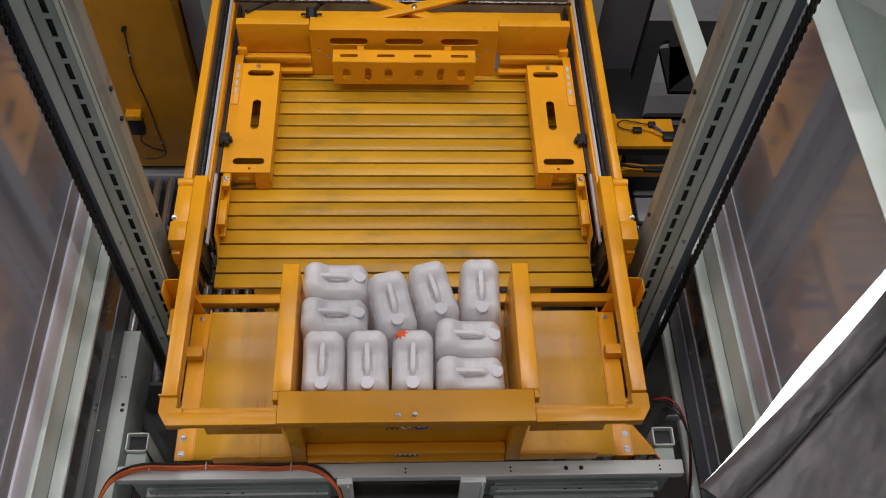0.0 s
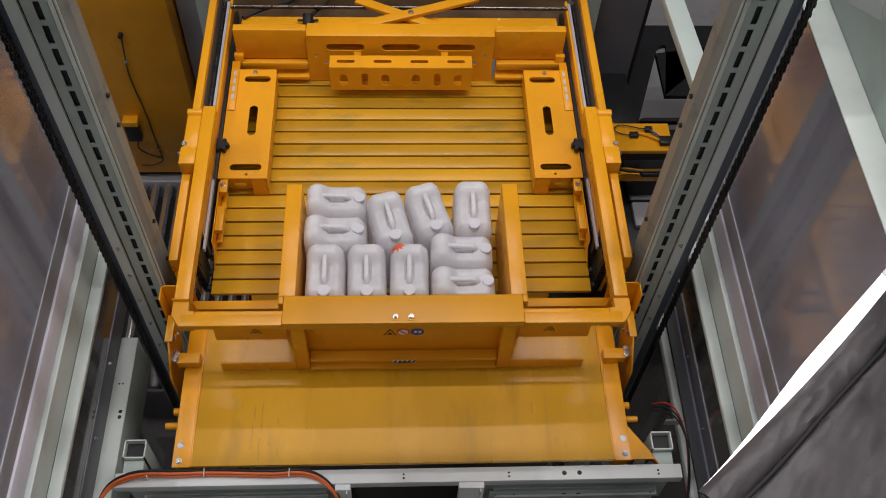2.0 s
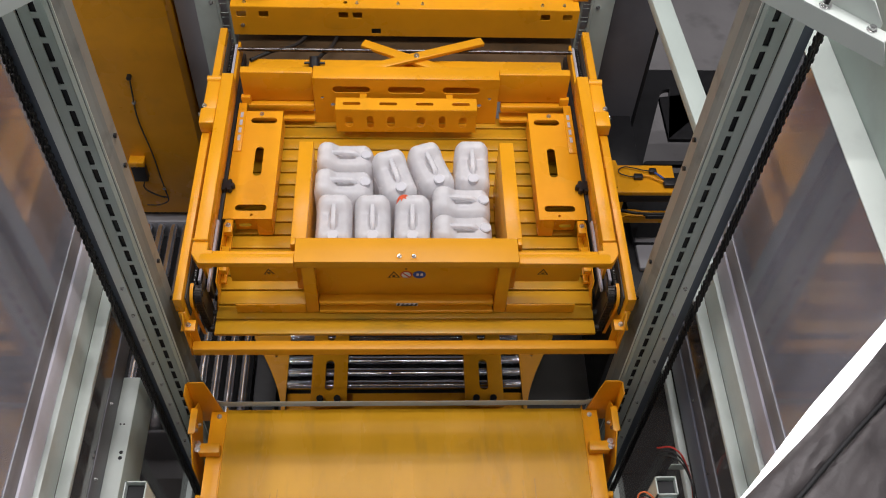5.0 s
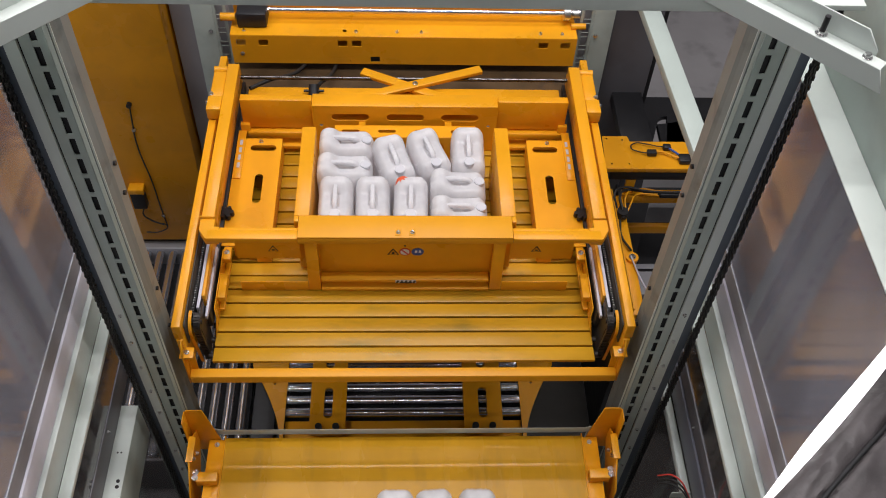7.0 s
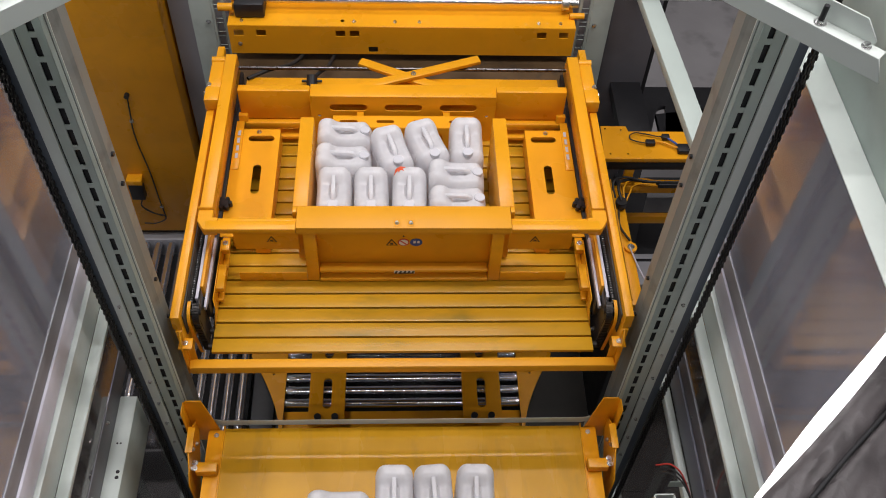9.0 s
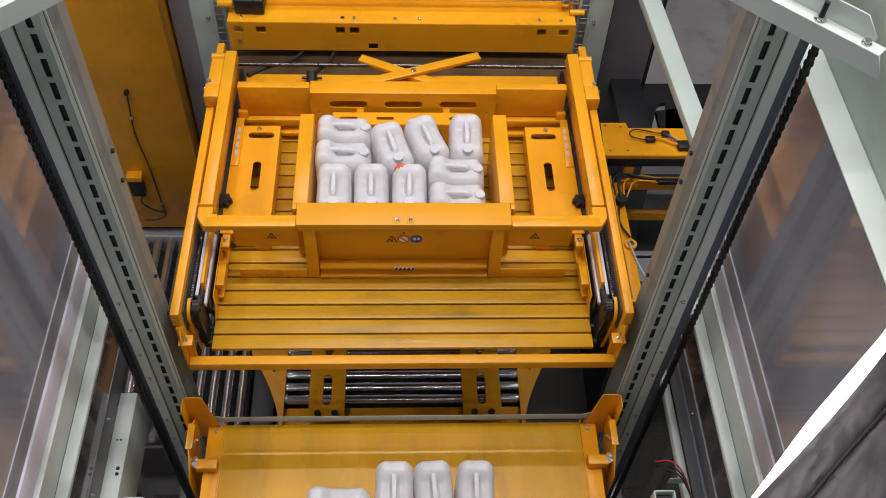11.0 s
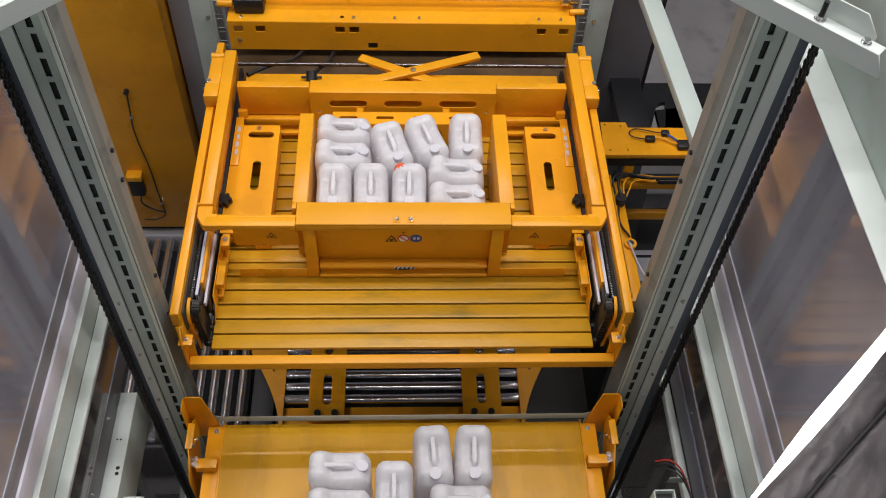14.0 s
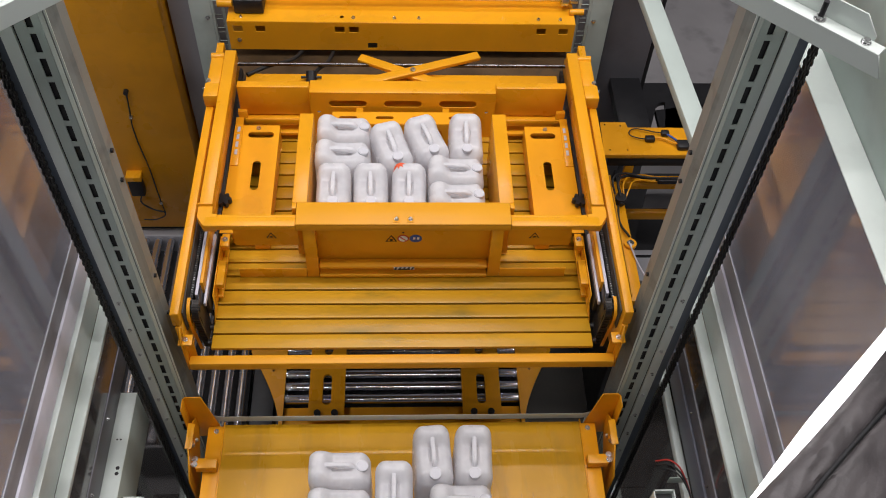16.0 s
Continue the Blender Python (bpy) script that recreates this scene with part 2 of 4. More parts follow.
# ---- hall ----
def smooth_step(a, b, v):
    t = min(1, max(0, (v - a) / (b - a)))
    return t * t * (3 - 2 * t)


def setting(name, dims, mat, label, category):
    ob = block(name, dims, mat, None, label, 0)
    return tagged(ob, label, category, kind="structure")


setting("ground", (-9, 9, -8, 12, -0.2, 0.0), CONCRETE, "stained grey concrete floor of the hall", "floor")
# dark sheets laid on the concrete stand in for shade under the machine
setting("pit_floor", (-1.43, 1.43, -0.88, 2.75, 0.003, 0.02), VOID, "dark floor sheet for the shade inside the lift", "floor")
setting("conveyor_floor", (-1.1, 1.415, 2.755, 4.7, 0.003, 0.02), VOID, "dark floor sheet for the shade under the pallet conveyor", "floor")
setting("wall_north", (-9, 9, 12, 12.2, 0, 11), WALL, "plain grey hall wall", "wall")
setting("wall_south", (-9, 9, -8.2, -8, 0, 11), WALL, "plain grey hall wall", "wall")
setting("wall_west", (-9.2, -9, -8, 12, 0, 11), WALL, "plain grey hall wall", "wall")
setting("wall_east", (9, 9.2, -8, 12, 0, 11), WALL, "plain grey hall wall", "wall")
setting("ceiling", (-9.2, 9.2, -8.2, 12.2, 11, 11.2), WALL, "plain grey hall ceiling", "ceiling")


# ---- lift columns ----
def lift_column(s):
    """s is -1 or 1: which side of the machine it stands on."""
    c = empty("lift_column", "grey-green steel lift column with a row of slots", "column", group="lift columns")
    sx = [s * 1.245, s * 1.206, s * 1.184, s * 1.158]
    bm = bmesh.new()
    for a, b in ((0, 1), (2, 3)):
        cuboid(bm, min(sx[a], sx[b]), max(sx[a], sx[b]), 2.418, 2.422, 0.0, 4.78)
    z = 4.364 + 0.103 * 3
    upper = 4.78
    while z > 0.4:
        cuboid(bm, min(sx[1], sx[2]), max(sx[1], sx[2]), 2.418, 2.422, z + 0.040, upper)
        upper = z - 0.040
        z -= 0.103
    cuboid(bm, min(sx[1], sx[2]), max(sx[1], sx[2]), 2.418, 2.422, 0.0, upper)
    bmesh.ops.remove_doubles(bm, verts=bm.verts, dist=0.0002)
    part("slotted_face", bm, GREY, c, "slotted grey-green face")
    for name, sec in (("outer_flange", [(-1.296, 2.410), (-1.251, 2.410), (-1.251, 2.422), (-1.296, 2.422)]),
                      ("fold", [(-1.158, 2.415), (-1.150, 2.405), (-1.143, 2.415), (-1.143, 2.424), (-1.158, 2.424)]),
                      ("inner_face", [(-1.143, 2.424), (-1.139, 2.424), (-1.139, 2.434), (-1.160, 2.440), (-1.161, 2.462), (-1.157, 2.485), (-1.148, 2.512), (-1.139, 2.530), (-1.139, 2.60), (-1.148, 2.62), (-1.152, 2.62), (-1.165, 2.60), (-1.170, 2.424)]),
                      ("rib", [(-1.139, 2.425), (-1.133, 2.426), (-1.133, 2.431), (-1.139, 2.433)]),
                      ("outer_face", [(-1.295, 2.422), (-1.291, 2.422), (-1.291, 2.62), (-1.295, 2.62)]),
                      ("chain_shield", [(-1.297, 2.430), (-1.344, 2.430), (-1.344, 2.435), (-1.297, 2.435)]),
                      # black sheet added behind the slots, for the column's unlit inside
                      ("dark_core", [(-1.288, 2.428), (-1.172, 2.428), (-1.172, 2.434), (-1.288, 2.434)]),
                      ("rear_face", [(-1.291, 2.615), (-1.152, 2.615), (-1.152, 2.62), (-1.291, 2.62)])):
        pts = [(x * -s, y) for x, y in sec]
        sweep_section(name, pts, 0.0, 4.78, GREY_LIGHT if name in ("outer_flange", "rib") else SHIELD if name == "chain_shield" else BLACK if name == "dark_core" else GREY_SMUDGED_SHADED if name == "inner_face" else GREY, c)
    for z in (3.72, 3.55, 2.9, 2.6):
        part("hole", rod(bmesh.new(), (s * 1.128, 2.56, z), (s * 1.1385, 2.56, z), 0.010), BLACK, c, "dark drilled hole")
    for k in range(9):
        bolt(c, (s * 1.272, 2.410, 2.9 - 0.22 * k), "-y", 0.007)
    return c


lift_column(-1)
lift_column(1)


def lift_chain(x, y, top):
    """A double roller chain that hangs straight down: side plates and rollers link by link."""
    c = empty("lift_chain", "oiled black roller chain hanging beside the column", "chain", group="lift chains")
    pitch, n = 0.0215, int((top - 0.3) / 0.0215)
    verts, faces = [], []
    for k in range(n):
        z = top - pitch * (k + 0.5)
        wide = k % 2
        for off in ((-0.0105, 0.0, 0.0105) if wide else (-0.0065, 0.002, 0.0065)):
            b = len(verts)
            hw, hz = 0.0024, pitch * 0.52
            for sx in (-1, 1):
                for yy, zz in ((-0.0115, -hz * 0.7), (-0.008, -hz), (0.008, -hz), (0.0115, -hz * 0.7), (0.0115, hz * 0.7), (0.008, hz), (-0.008, hz), (-0.0115, hz * 0.7)):
                    verts.append((x + off + sx * hw, y + yy, z + zz))
            faces.append([b + i for i in range(8)])
            faces.append([b + 15 - i for i in range(8)])
            for i in range(8):
                j = (i + 1) % 8
                faces.append((b + i, b + 8 + i, b + 8 + j, b + j))
    me = bpy.data.meshes.new("link_plate_run")
    me.from_pydata(verts, [], faces)
    me.materials.append(DARK_STEEL)
    ob = new("link_plate_run", me)
    ob.parent = c
    tagged(ob, "oiled black chain link plates", kind="stuff")
    verts, faces = [], []
    for k in range(n + 1):
        z = top - pitch * k
        b = len(verts)
        for xx in (x - 0.013, x + 0.013):
            for i in range(8):
                a = math.pi * i / 4
                verts.append((xx, y + 0.0052 * math.cos(a), z + 0.0052 * math.sin(a)))
        for i in range(8):
            j = (i + 1) % 8
            faces.append((b + i, b + 8 + i, b + 8 + j, b + j))
        faces.append([b + i for i in range(8)])
        faces.append([b + 15 - i for i in range(8)])
    me = bpy.data.meshes.new("pin_run")
    me.from_pydata(verts, [], faces)
    me.materials.append(STEEL_DARK)
    ob = new("pin_run", me)
    ob.parent = c
    tagged(ob, "worn steel chain rollers and pins", kind="stuff")
    return c


STEEL_DARK = material("worn_pin_steel", (0.16, 0.15, 0.14), 0.3, metal=1.0, var=0.3, scale=40)
lift_chain(-1.334, 2.405, 4.70)
lift_chain(1.358, 2.405, 4.70)


# ---- guard sides: rails and clear sheets ----
def guard(s):
    g = empty("machine_guard", "clear guard sheets in pale grey-green steel rails", "guard", group="side guards")

    def bar(name, a, b, y0, y1, z0, z1, mat, label="", bevel=0.003):
        x0, x1 = sorted((s * a, s * b))
        return block(name, (x0, x1, y0, y1, z0, z1), mat, g, label, bevel)

    ya, yb = -0.9, 2.72
    # folded main rail: lip, web with a soft bend, upper edge
    bar("rail_lip", 1.418, 1.470, ya, yb, 2.590, 2.596, GREY_LIGHT)
    bar("rail_web", 1.472, 1.478, ya, yb, 2.590, 2.795, GREY_LIGHT)
    bar("rail_edge", 1.452, 1.478, ya, yb, 2.797, 2.806, GREY_LIGHT)
    bar("rail_hem", 1.414, 1.417, ya, yb, 2.572, 2.598, GREY_LIGHT, "", 0.001)
    bar("profile", 1.474, 1.51, ya, yb, 2.812, 2.942, ALUMINIUM if s > 0 else ALUMINIUM_LIT, "grey aluminium profile", 0.0015)
    bar("gasket", 1.484, 1.50, ya, yb, 2.944, 3.045, MID_GREY, "grey rubber strip", 0.001)
    if s > 0:
        bar("lower_rail", 1.435, 1.48, ya, yb, 1.80, 1.862, GREY_LIGHT, "", 0.014)
        bar("lower_profile", 1.472, 1.51, ya, yb, 1.895, 2.065, ALUMINIUM_BLUE, "blue-grey aluminium profile", 0.004)
        bar("lower_gasket", 1.482, 1.50, ya, yb, 2.067, 2.186, DARK_GREY, "dark rubber strip")
    else:
        bar("lower_flange", 1.400, 1.486, ya, 2.47, 1.976, 1.982, GREY_LIGHT, "pale folded flange", 0.002)
        bar("lower_skirt", 1.400, 1.406, ya, 2.47, 1.668, 1.975, GREY, "", 0.002)
        bar("lower_gasket", 1.484, 1.50, ya, yb, 1.984, 2.15, DARK_GREY, "dark rubber strip")
        for y, x in ((2.045, 1.425), (2.015, 1.425), (2.20, 1.455), (2.20, 1.437), (1.62, 1.43)):
            r = 0.010 if x == 1.425 else 0.005
            part("punched_hole", rod(bmesh.new(), (-x, y, 1.9805), (-x, y, 1.9832), r, 10), BLACK, g)
        # strut behind the lower sheet
        part("strut", rod(bmesh.new(), (-1.545, 2.05, 1.97), (-1.545, 1.60, 1.10), 0.032, 14), ALUMINIUM, g, "grey round strut", True)
    bar("foot_rail", 1.45, 1.50, ya, yb, 0.10, 0.22, GREY_LIGHT, "", 0.004)
    # web painted darker than its lip, for the shade on the upright face
    bar("upper_rail", 1.505, 1.511, ya, yb, 4.206, 4.80, GREY, "", 0.002)
    bar("upper_rail_lip", 1.400, 1.504, ya, yb, 4.206, 4.212, GREY_LIGHT, "", 0.002)
    bar("guard_post", 1.44, 1.52, 2.72, 2.80, 0.0, 4.75, GREY, "", 0.004)
    bar("guard_post", 1.44, 1.52, -0.98, -0.90, 0.0, 4.75, GREY, "", 0.004)
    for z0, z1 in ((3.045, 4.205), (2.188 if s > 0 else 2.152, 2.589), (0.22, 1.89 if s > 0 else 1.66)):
        sheet = bar("clear_sheet", 1.489, 1.494, ya, yb, z0, z1, SHEET if z1 > 4 else SHADED_SHEET, "dusty clear polycarbonate sheet" if z1 > 4 else "polycarbonate sheet tinted for the shade behind it", 0)
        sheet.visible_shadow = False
    for y in (0.9, 1.25, 1.62, 1.9, 2.2):
        bolt(g, (s * 1.489, y, 2.42), "-x" if s > 0 else "x", 0.006)
    for y in (0.7, 1.1, 1.5, 1.85, 2.25):
        bolt(g, (s * 1.484, y, 2.11), "-x" if s > 0 else "x", 0.006)
    return g


guard(-1)
guard(1)
# ---- upper frame over the entry ----
top_frame = empty("top_frame", "pale grey-green top frame with folded corner braces", "frame")
block("cross_beam", (-0.95, 0.95, 2.12, 2.24, 4.80, 4.86), GREY_LIGHT, top_frame, "", 0.004)
for x0, x1 in ((-1.29, -0.90), (0.90, 1.29)):
    block("tie_plate", (x0, x1, 2.16, 2.44, 4.781, 4.799), GREY_LIGHT, top_frame, "", 0.002)


def corner_brace(s):
    """A folded strip set across the corner: hanging front face, flat top, taller back flange with a cut end."""
    m = pose(s * 1.190, 1.798, 4.80, 0, 0, -s * 45)
    up = m @ pose(0, 0, 0, 90, 0, 0)

    def turned(pts):
        return [(s * x, z) for x, z in pts][::s]

    face = plate("brace_face", turned([(-0.62, 0.040), (0.025, 0.040), (0.0, 0.10), (-0.62, 0.10)]), [], 0.005, m @ pose(0, -0.045, 0, 90, 0, 0), GREY_LIGHT, top_frame)
    x0, x1 = sorted((-0.62 * s, 0.0))
    block("brace_top", (x0, x1, -0.0425, -0.0035, 0.094, 0.10), GREY_LIGHT, top_frame, "", 0.0015, m)
    plate("brace_back", turned([(-0.62, 0.094), (-0.035, 0.094), (-0.035, 0.112), (-0.075, 0.158), (-0.62, 0.158)]), [], 0.005, up, GREY_LIGHT, top_frame)
    st = m @ Vector((-s * 0.176, -0.024, 0.10))
    part("stud", rod(bmesh.new(), st, st + Vector((0, 0, 0.055)), 0.0075, 10), BLACK, face, "black threaded stud")
    part("stud_nut", rod(rod(bmesh.new(), st, st + Vector((0, 0, 0.003)), 0.017, 16), st, st + Vector((0, 0, 0.013)), 0.0125, 6), STEEL, face, "steel nut and washer")
    bolt(face, m @ Vector((-s * 0.046, -0.024, 0.10)), "z", 0.010)


corner_brace(1)
corner_brace(-1)

# ---- frame in front of the lift ----
front = empty("entry_frame", "pale grey-green steel entry frame with punched holes", "frame")
block("top_rail", (-1.30, 1.275, 1.53, 1.597, 2.245, 2.30), PALE_PAINT, front, "", 0.003)
for x0, x1 in ((-0.315, -0.245), (0.245, 0.36)):
    block("post", (x0, x1, 1.50, 1.529, 0.0, 2.296), PALE_PAINT, front, "", 0.003)
    block("post_fold", (x1 - 0.02, x1 - 0.014, 1.485, 1.50, 0.0, 2.29), GREY_LIGHT, front, "", 0.001)
for x0, x1 in ((-1.28, -0.32), (0.365, 1.26)):
    block("channel_web", (x0, x1, 1.585, 1.59, 1.90, 2.243), GREY, front, "", 0.001)
    block("channel_lip", (x0 + 0.06, x1 - 0.05, 1.54, 1.584, 2.05, 2.056), GREY_LIGHT, front, "", 0.001)
    block("channel_lip", (x0 + 0.06, x1 - 0.05, 1.54, 1.584, 1.95, 1.956), GREY_LIGHT, front, "", 0.001)
for x0, x1 in ((-1.20, -0.36), (0.40, 1.20)):
    block("channel_face", (x0, x1, 1.55, 1.555, 1.98, 2.10), GREY, front, "", 0.001)
    for k, dx in enumerate((0.03, 0.12, 0.36, 0.43, 0.78)):
        part("punched_hole", rod(bmesh.new(), (x0 + dx, 1.5485, 2.06), (x0 + dx, 1.551, 2.06), 0.010 if k in (2, 3) else 0.005, 10), BLACK, front)
for x in (-1.24, 1.215):
    bm = bmesh.new()
    for dims in ((x - 0.05, x + 0.05, 1.68, 1.686), (x - 0.05, x + 0.05, 1.764, 1.77), (x - 0.05, x - 0.044, 1.68, 1.77), (x + 0.044, x + 0.05, 1.68, 1.77)):
        cuboid(bm, *dims, 0.0, 2.27)
    part("square_tube", bm, GREY_LIGHT, front, "open-topped hollow square tube")
    # black block added inside the tube to make its hollow dark
    block("tube_plug", (x - 0.043, x + 0.043, 1.687, 1.763, 2.20, 2.235), BLACK, front, "black block for the shade inside the tube", 0)
    block("side_member", (x - 0.045, x + 0.045, 1.60, 1.678, 2.10, 2.243), GREY, front, "", 0.002)
    bolt(front, (x + 0.02, 1.687, 2.20), "z", 0.008)
for x, dy in ((0.0, 0), (0.0, 0.018), (0.48, 0), (0.48, 0.018), (1.17, 0), (1.17, 0.018)):
    part("punched_hole", rod(bmesh.new(), (x - 0.005, 1.55 + dy, 2.297), (x - 0.005, 1.55 + dy, 2.3012), 0.005, 10), BLACK, front)
for x in (0.73, 0.80):
    part("punched_hole", rod(bmesh.new(), (x, 1.562, 2.297), (x, 1.562, 2.3012), 0.011, 10), BLACK, front)
cable = empty("cable_bundle", "orange and black cables tied along the frame", "cable")
for dy, dz, mat, nm in ((0.004, -0.002, ORANGE, "orange_cable"), (0.018, -0.001, CABLE, "black_cable"), (0.011, 0.010, ORANGE, "orange_cable"), (0.025, 0.009, CABLE, "black_cable")):
    tube_path(nm, [(-1.42, 1.25 + dy, 2.05), (-1.37, 1.47 + dy, 2.24), (-1.27, 1.545 + dy, 2.312 + dz), (-1.0, 1.57 + dy, 2.313 + dz), (-0.6, 1.562 + dy, 2.313 + dz),
                   (-0.42, 1.555 + dy, 2.312 + dz), (-0.33, 1.50 + dy, 2.29), (-0.29, 1.44 + dy, 2.16), (-0.28, 1.43 + dy, 1.9)], 0.0068, mat, cable)
for x, y in ((-1.15, 1.572), (-0.9, 1.578), (-0.52, 1.57)):
    bm = bmesh.new()
    cuboid(bm, x - 0.0025, x + 0.0025, y - 0.012, y + 0.026, 2.301, 2.333, 0.002)
    part("cable_tie", bm, WHITE, cable, "pale cable tie")
loom = empty("cable_loom", "black and red cables looped beside the lift", "cable")
for k, mat in enumerate((CABLE, RED, CABLE, ORANGE)):
    tube_path("loop_cable", [(1.02 + 0.02 * k, 1.60, 2.20 + 0.015 * k), (1.08, 1.65 + 0.01 * k, 2.26 + 0.012 * k), (1.16, 1.63, 2.25 + 0.01 * k), (1.22, 1.60, 2.16)], 0.0045, mat, loom)
for k, mat in enumerate((CABLE, CABLE, RED)):
    tube_path("loop_cable", [(1.28, 2.0 + 0.02 * k, 2.0), (1.35, 1.96 + 0.02 * k, 2.05 + 0.01 * k), (1.41, 1.88 + 0.02 * k, 2.02), (1.43, 1.72 + 0.02 * k, 1.95), (1.43, 1.5, 1.7)], 0.0045, mat, loom)
block("cable_bracket", (1.34, 1.435, 1.95, 1.956, 1.93, 1.99), GREY, loom, "", 0.002)

infeed = empty("infeed_conveyor", "dark belt conveyor feeding the lift table", "conveyor")
block("belt", (-0.8, 0.8, -2.2, 1.585, LOW - 0.03, LOW), WOOD, infeed, "", 0.006)
for s in (-1, 1):
    block("side_frame", (s * 0.84 - 0.03, s * 0.84 + 0.03, -2.2, 1.585, LOW - 0.2, LOW - 0.01), GREY, infeed, "", 0.004)
    for y in (-2.0, -0.4, 1.2):
        block("leg", (s * 0.84 - 0.03, s * 0.84 + 0.03, y - 0.03, y + 0.03, 0, LOW - 0.202), GREY, infeed, "", 0.004)

# ---- slat bed ----
bed = empty("slat_bed", "yellow slatted layer bed with side rails", "machine table")
slats = 17
me = None
for k in range(slats):
    y0 = 2.515 + 0.0905 * k
    if me is None:
        ob = part("slat", cuboid(bmesh.new(), -0.966, 0.966, -0.040, 0.040, -0.022, 0.0, 0.004), YELLOW_SLAT, bed, "", True)
        me = ob.data
    else:
        ob = new("slat", me)
        ob.parent = bed
    ob.matrix_basis = pose(0, y0 + 0.042, F, 0.9 * math.sin(k * 2.4 + 0.5), 0, 0)
# dark sheet added under the slats for the shade in their gaps
block("bed_underside", (-0.94, 0.94, 2.66, 4.06, F - 0.07, F - 0.035), VOID, bed, "dark sheet for the shade between the slats", 0)
block("front_beam", (-1.065, 1.065, 2.425, 2.478, F - 0.06, F), YELLOW_GLOSS, bed, "", 0.008)
for s in (-1, 1):
    def sx(a, b):
        return tuple(sorted((s * a, s * b)))
    block("side_rail", (*sx(1.058, 1.10), 2.48, 4.42, 2.60, 2.70), YELLOW, bed, "", 0.004)
    block("side_rail_foot", (*sx(1.06, 1.09), 2.47, 4.42, 2.30, 2.598), YELLOW, bed, "", 0.003)
    plate("corner_plate", [(2.43, F - 0.058), (2.60, F - 0.058), (2.60, 2.596), (2.47, 2.596), (2.43, 2.52)], [ring(2.48, 2.56, 0.008)], 0.008, face_x(s * 1.07), YELLOW, bed)
    plate("corner_face", rect(*sx(1.030, 1.088), F - 0.058, 2.498), [], 0.006, face_y(2.482), YELLOW, bed)
    block("corner_lug", (*sx(1.022, 1.088), 2.43, 2.49, 2.50, 2.512), YELLOW, bed, "", 0.002)
    bolt(bed, (s * 1.055, 2.46, 2.512), "z", 0.010)
    block("guide_channel", (*sx(0.976, 1.056), 2.70, 4.42, 2.38, 2.50), BLACK, bed, "black guide channel", 0.003)
    # dark sheet laid over the rail's inner face, for its shade
    block("channel_wall", (*sx(1.050, 1.0565), 2.52, 4.42, 2.502, 2.655), VOID, bed, "dark sheet for the shade on the rail's inside", 0.001)
    block("slide_strip", (*sx(1.013, 1.029), 2.68, 4.42, 2.502, 2.575), ALUMINIUM, bed, "bare aluminium slide strip", 0.002)
    block("strip_backing", (*sx(0.993, 1.0085), 2.74, 4.42, 2.502, 2.592), YELLOW, bed, "", 0.002)
    block("slide_strip", (*sx(0.979, 0.9915), 2.66, 3.10, 2.502, 2.53), ALUMINIUM, bed, "bare aluminium slide strip", 0.002)
    # roller chain lying in the channel
    for nm, mat, wide, zt in (("drive_chain", DARK_STEEL, 0.0075, 2.588), ("chain_pins", STEEL, 0.0035, 2.5895)):
        verts, faces = [], []
        for k in range(118):
            y, h = 2.64 + 0.015 * k, (0.0055 if nm == "drive_chain" else 0.0022)
            b = len(verts)
            for zz in (2.54, zt):
                verts += [(s * (1.041 - wide), y - h, zz), (s * (1.041 + wide), y - h, zz), (s * (1.041 + wide), y + h, zz), (s * (1.041 - wide), y + h, zz)]
            faces += [(b, b + 1, b + 2, b + 3), (b + 4, b + 5, b + 6, b + 7), (b, b + 1, b + 5, b + 4), (b + 1, b + 2, b + 6, b + 5), (b + 2, b + 3, b + 7, b + 6), (b + 3, b, b + 4, b + 7)]
        cm = bpy.data.meshes.new(nm)
        cm.from_pydata(verts, [], faces)
        cm.materials.append(mat)
        ob = new(nm, cm)
        ob.parent = bed
        tagged(ob, "black drive chain in the channel" if nm == "drive_chain" else "bright chain pins", kind="stuff")
    # chain run over the front wheel and down
    run = []
    for k in range(9):
        a = radians(88 + 13 * k)
        run.append((2.605 + 0.055 * math.cos(a), 2.565 + 0.055 * math.sin(a), math.degrees(a) - 90))
    for k in range(16):
        run.append((2.552 + 0.0032 * k, 2.535 - 0.0195 * k, 99))
    bm = bmesh.new()
    for y, z, a in run:
        cuboid(bm, -0.014, 0.014, -0.006, 0.006, -0.008, 0.008, 0, pose(s * 1.006, y, z, a, 0, 0))
        cuboid(bm, -0.017, -0.012, -0.0095, 0.0095, -0.006, 0.006, 0, pose(s * 1.006, y, z, a, 0, 0))
        cuboid(bm, 0.012, 0.017, -0.0095, 0.0095, -0.006, 0.006, 0, pose(s * 1.006, y, z, a, 0, 0))
    part("front_chain", bm, DARK_STEEL, bed, "black chain over the front wheel")
    bm = bmesh.new()
    rod(bm, (s * 0.998, 2.605, 2.565), (s * 1.014, 2.605, 2.565), 0.047, 20)
    rod(bm, (s * 0.990, 2.605, 2.565), (s * 1.046, 2.605, 2.565), 0.016, 14)
    part("front_sprocket", bm, BLACK, bed, "black sprocket wheel")
    plate("chain_cheek", [(2.585, 2.55), (2.63, 2.60), (2.715, 2.60), (2.715, 2.25), (2.625, 2.25)], [], 0.008, face_x(s * 1.002), BLACK, bed, "black cheek plate behind the chain")
    bm = bmesh.new()
    for k, (y, z, a) in enumerate(run):
        n = radians(a + 90)
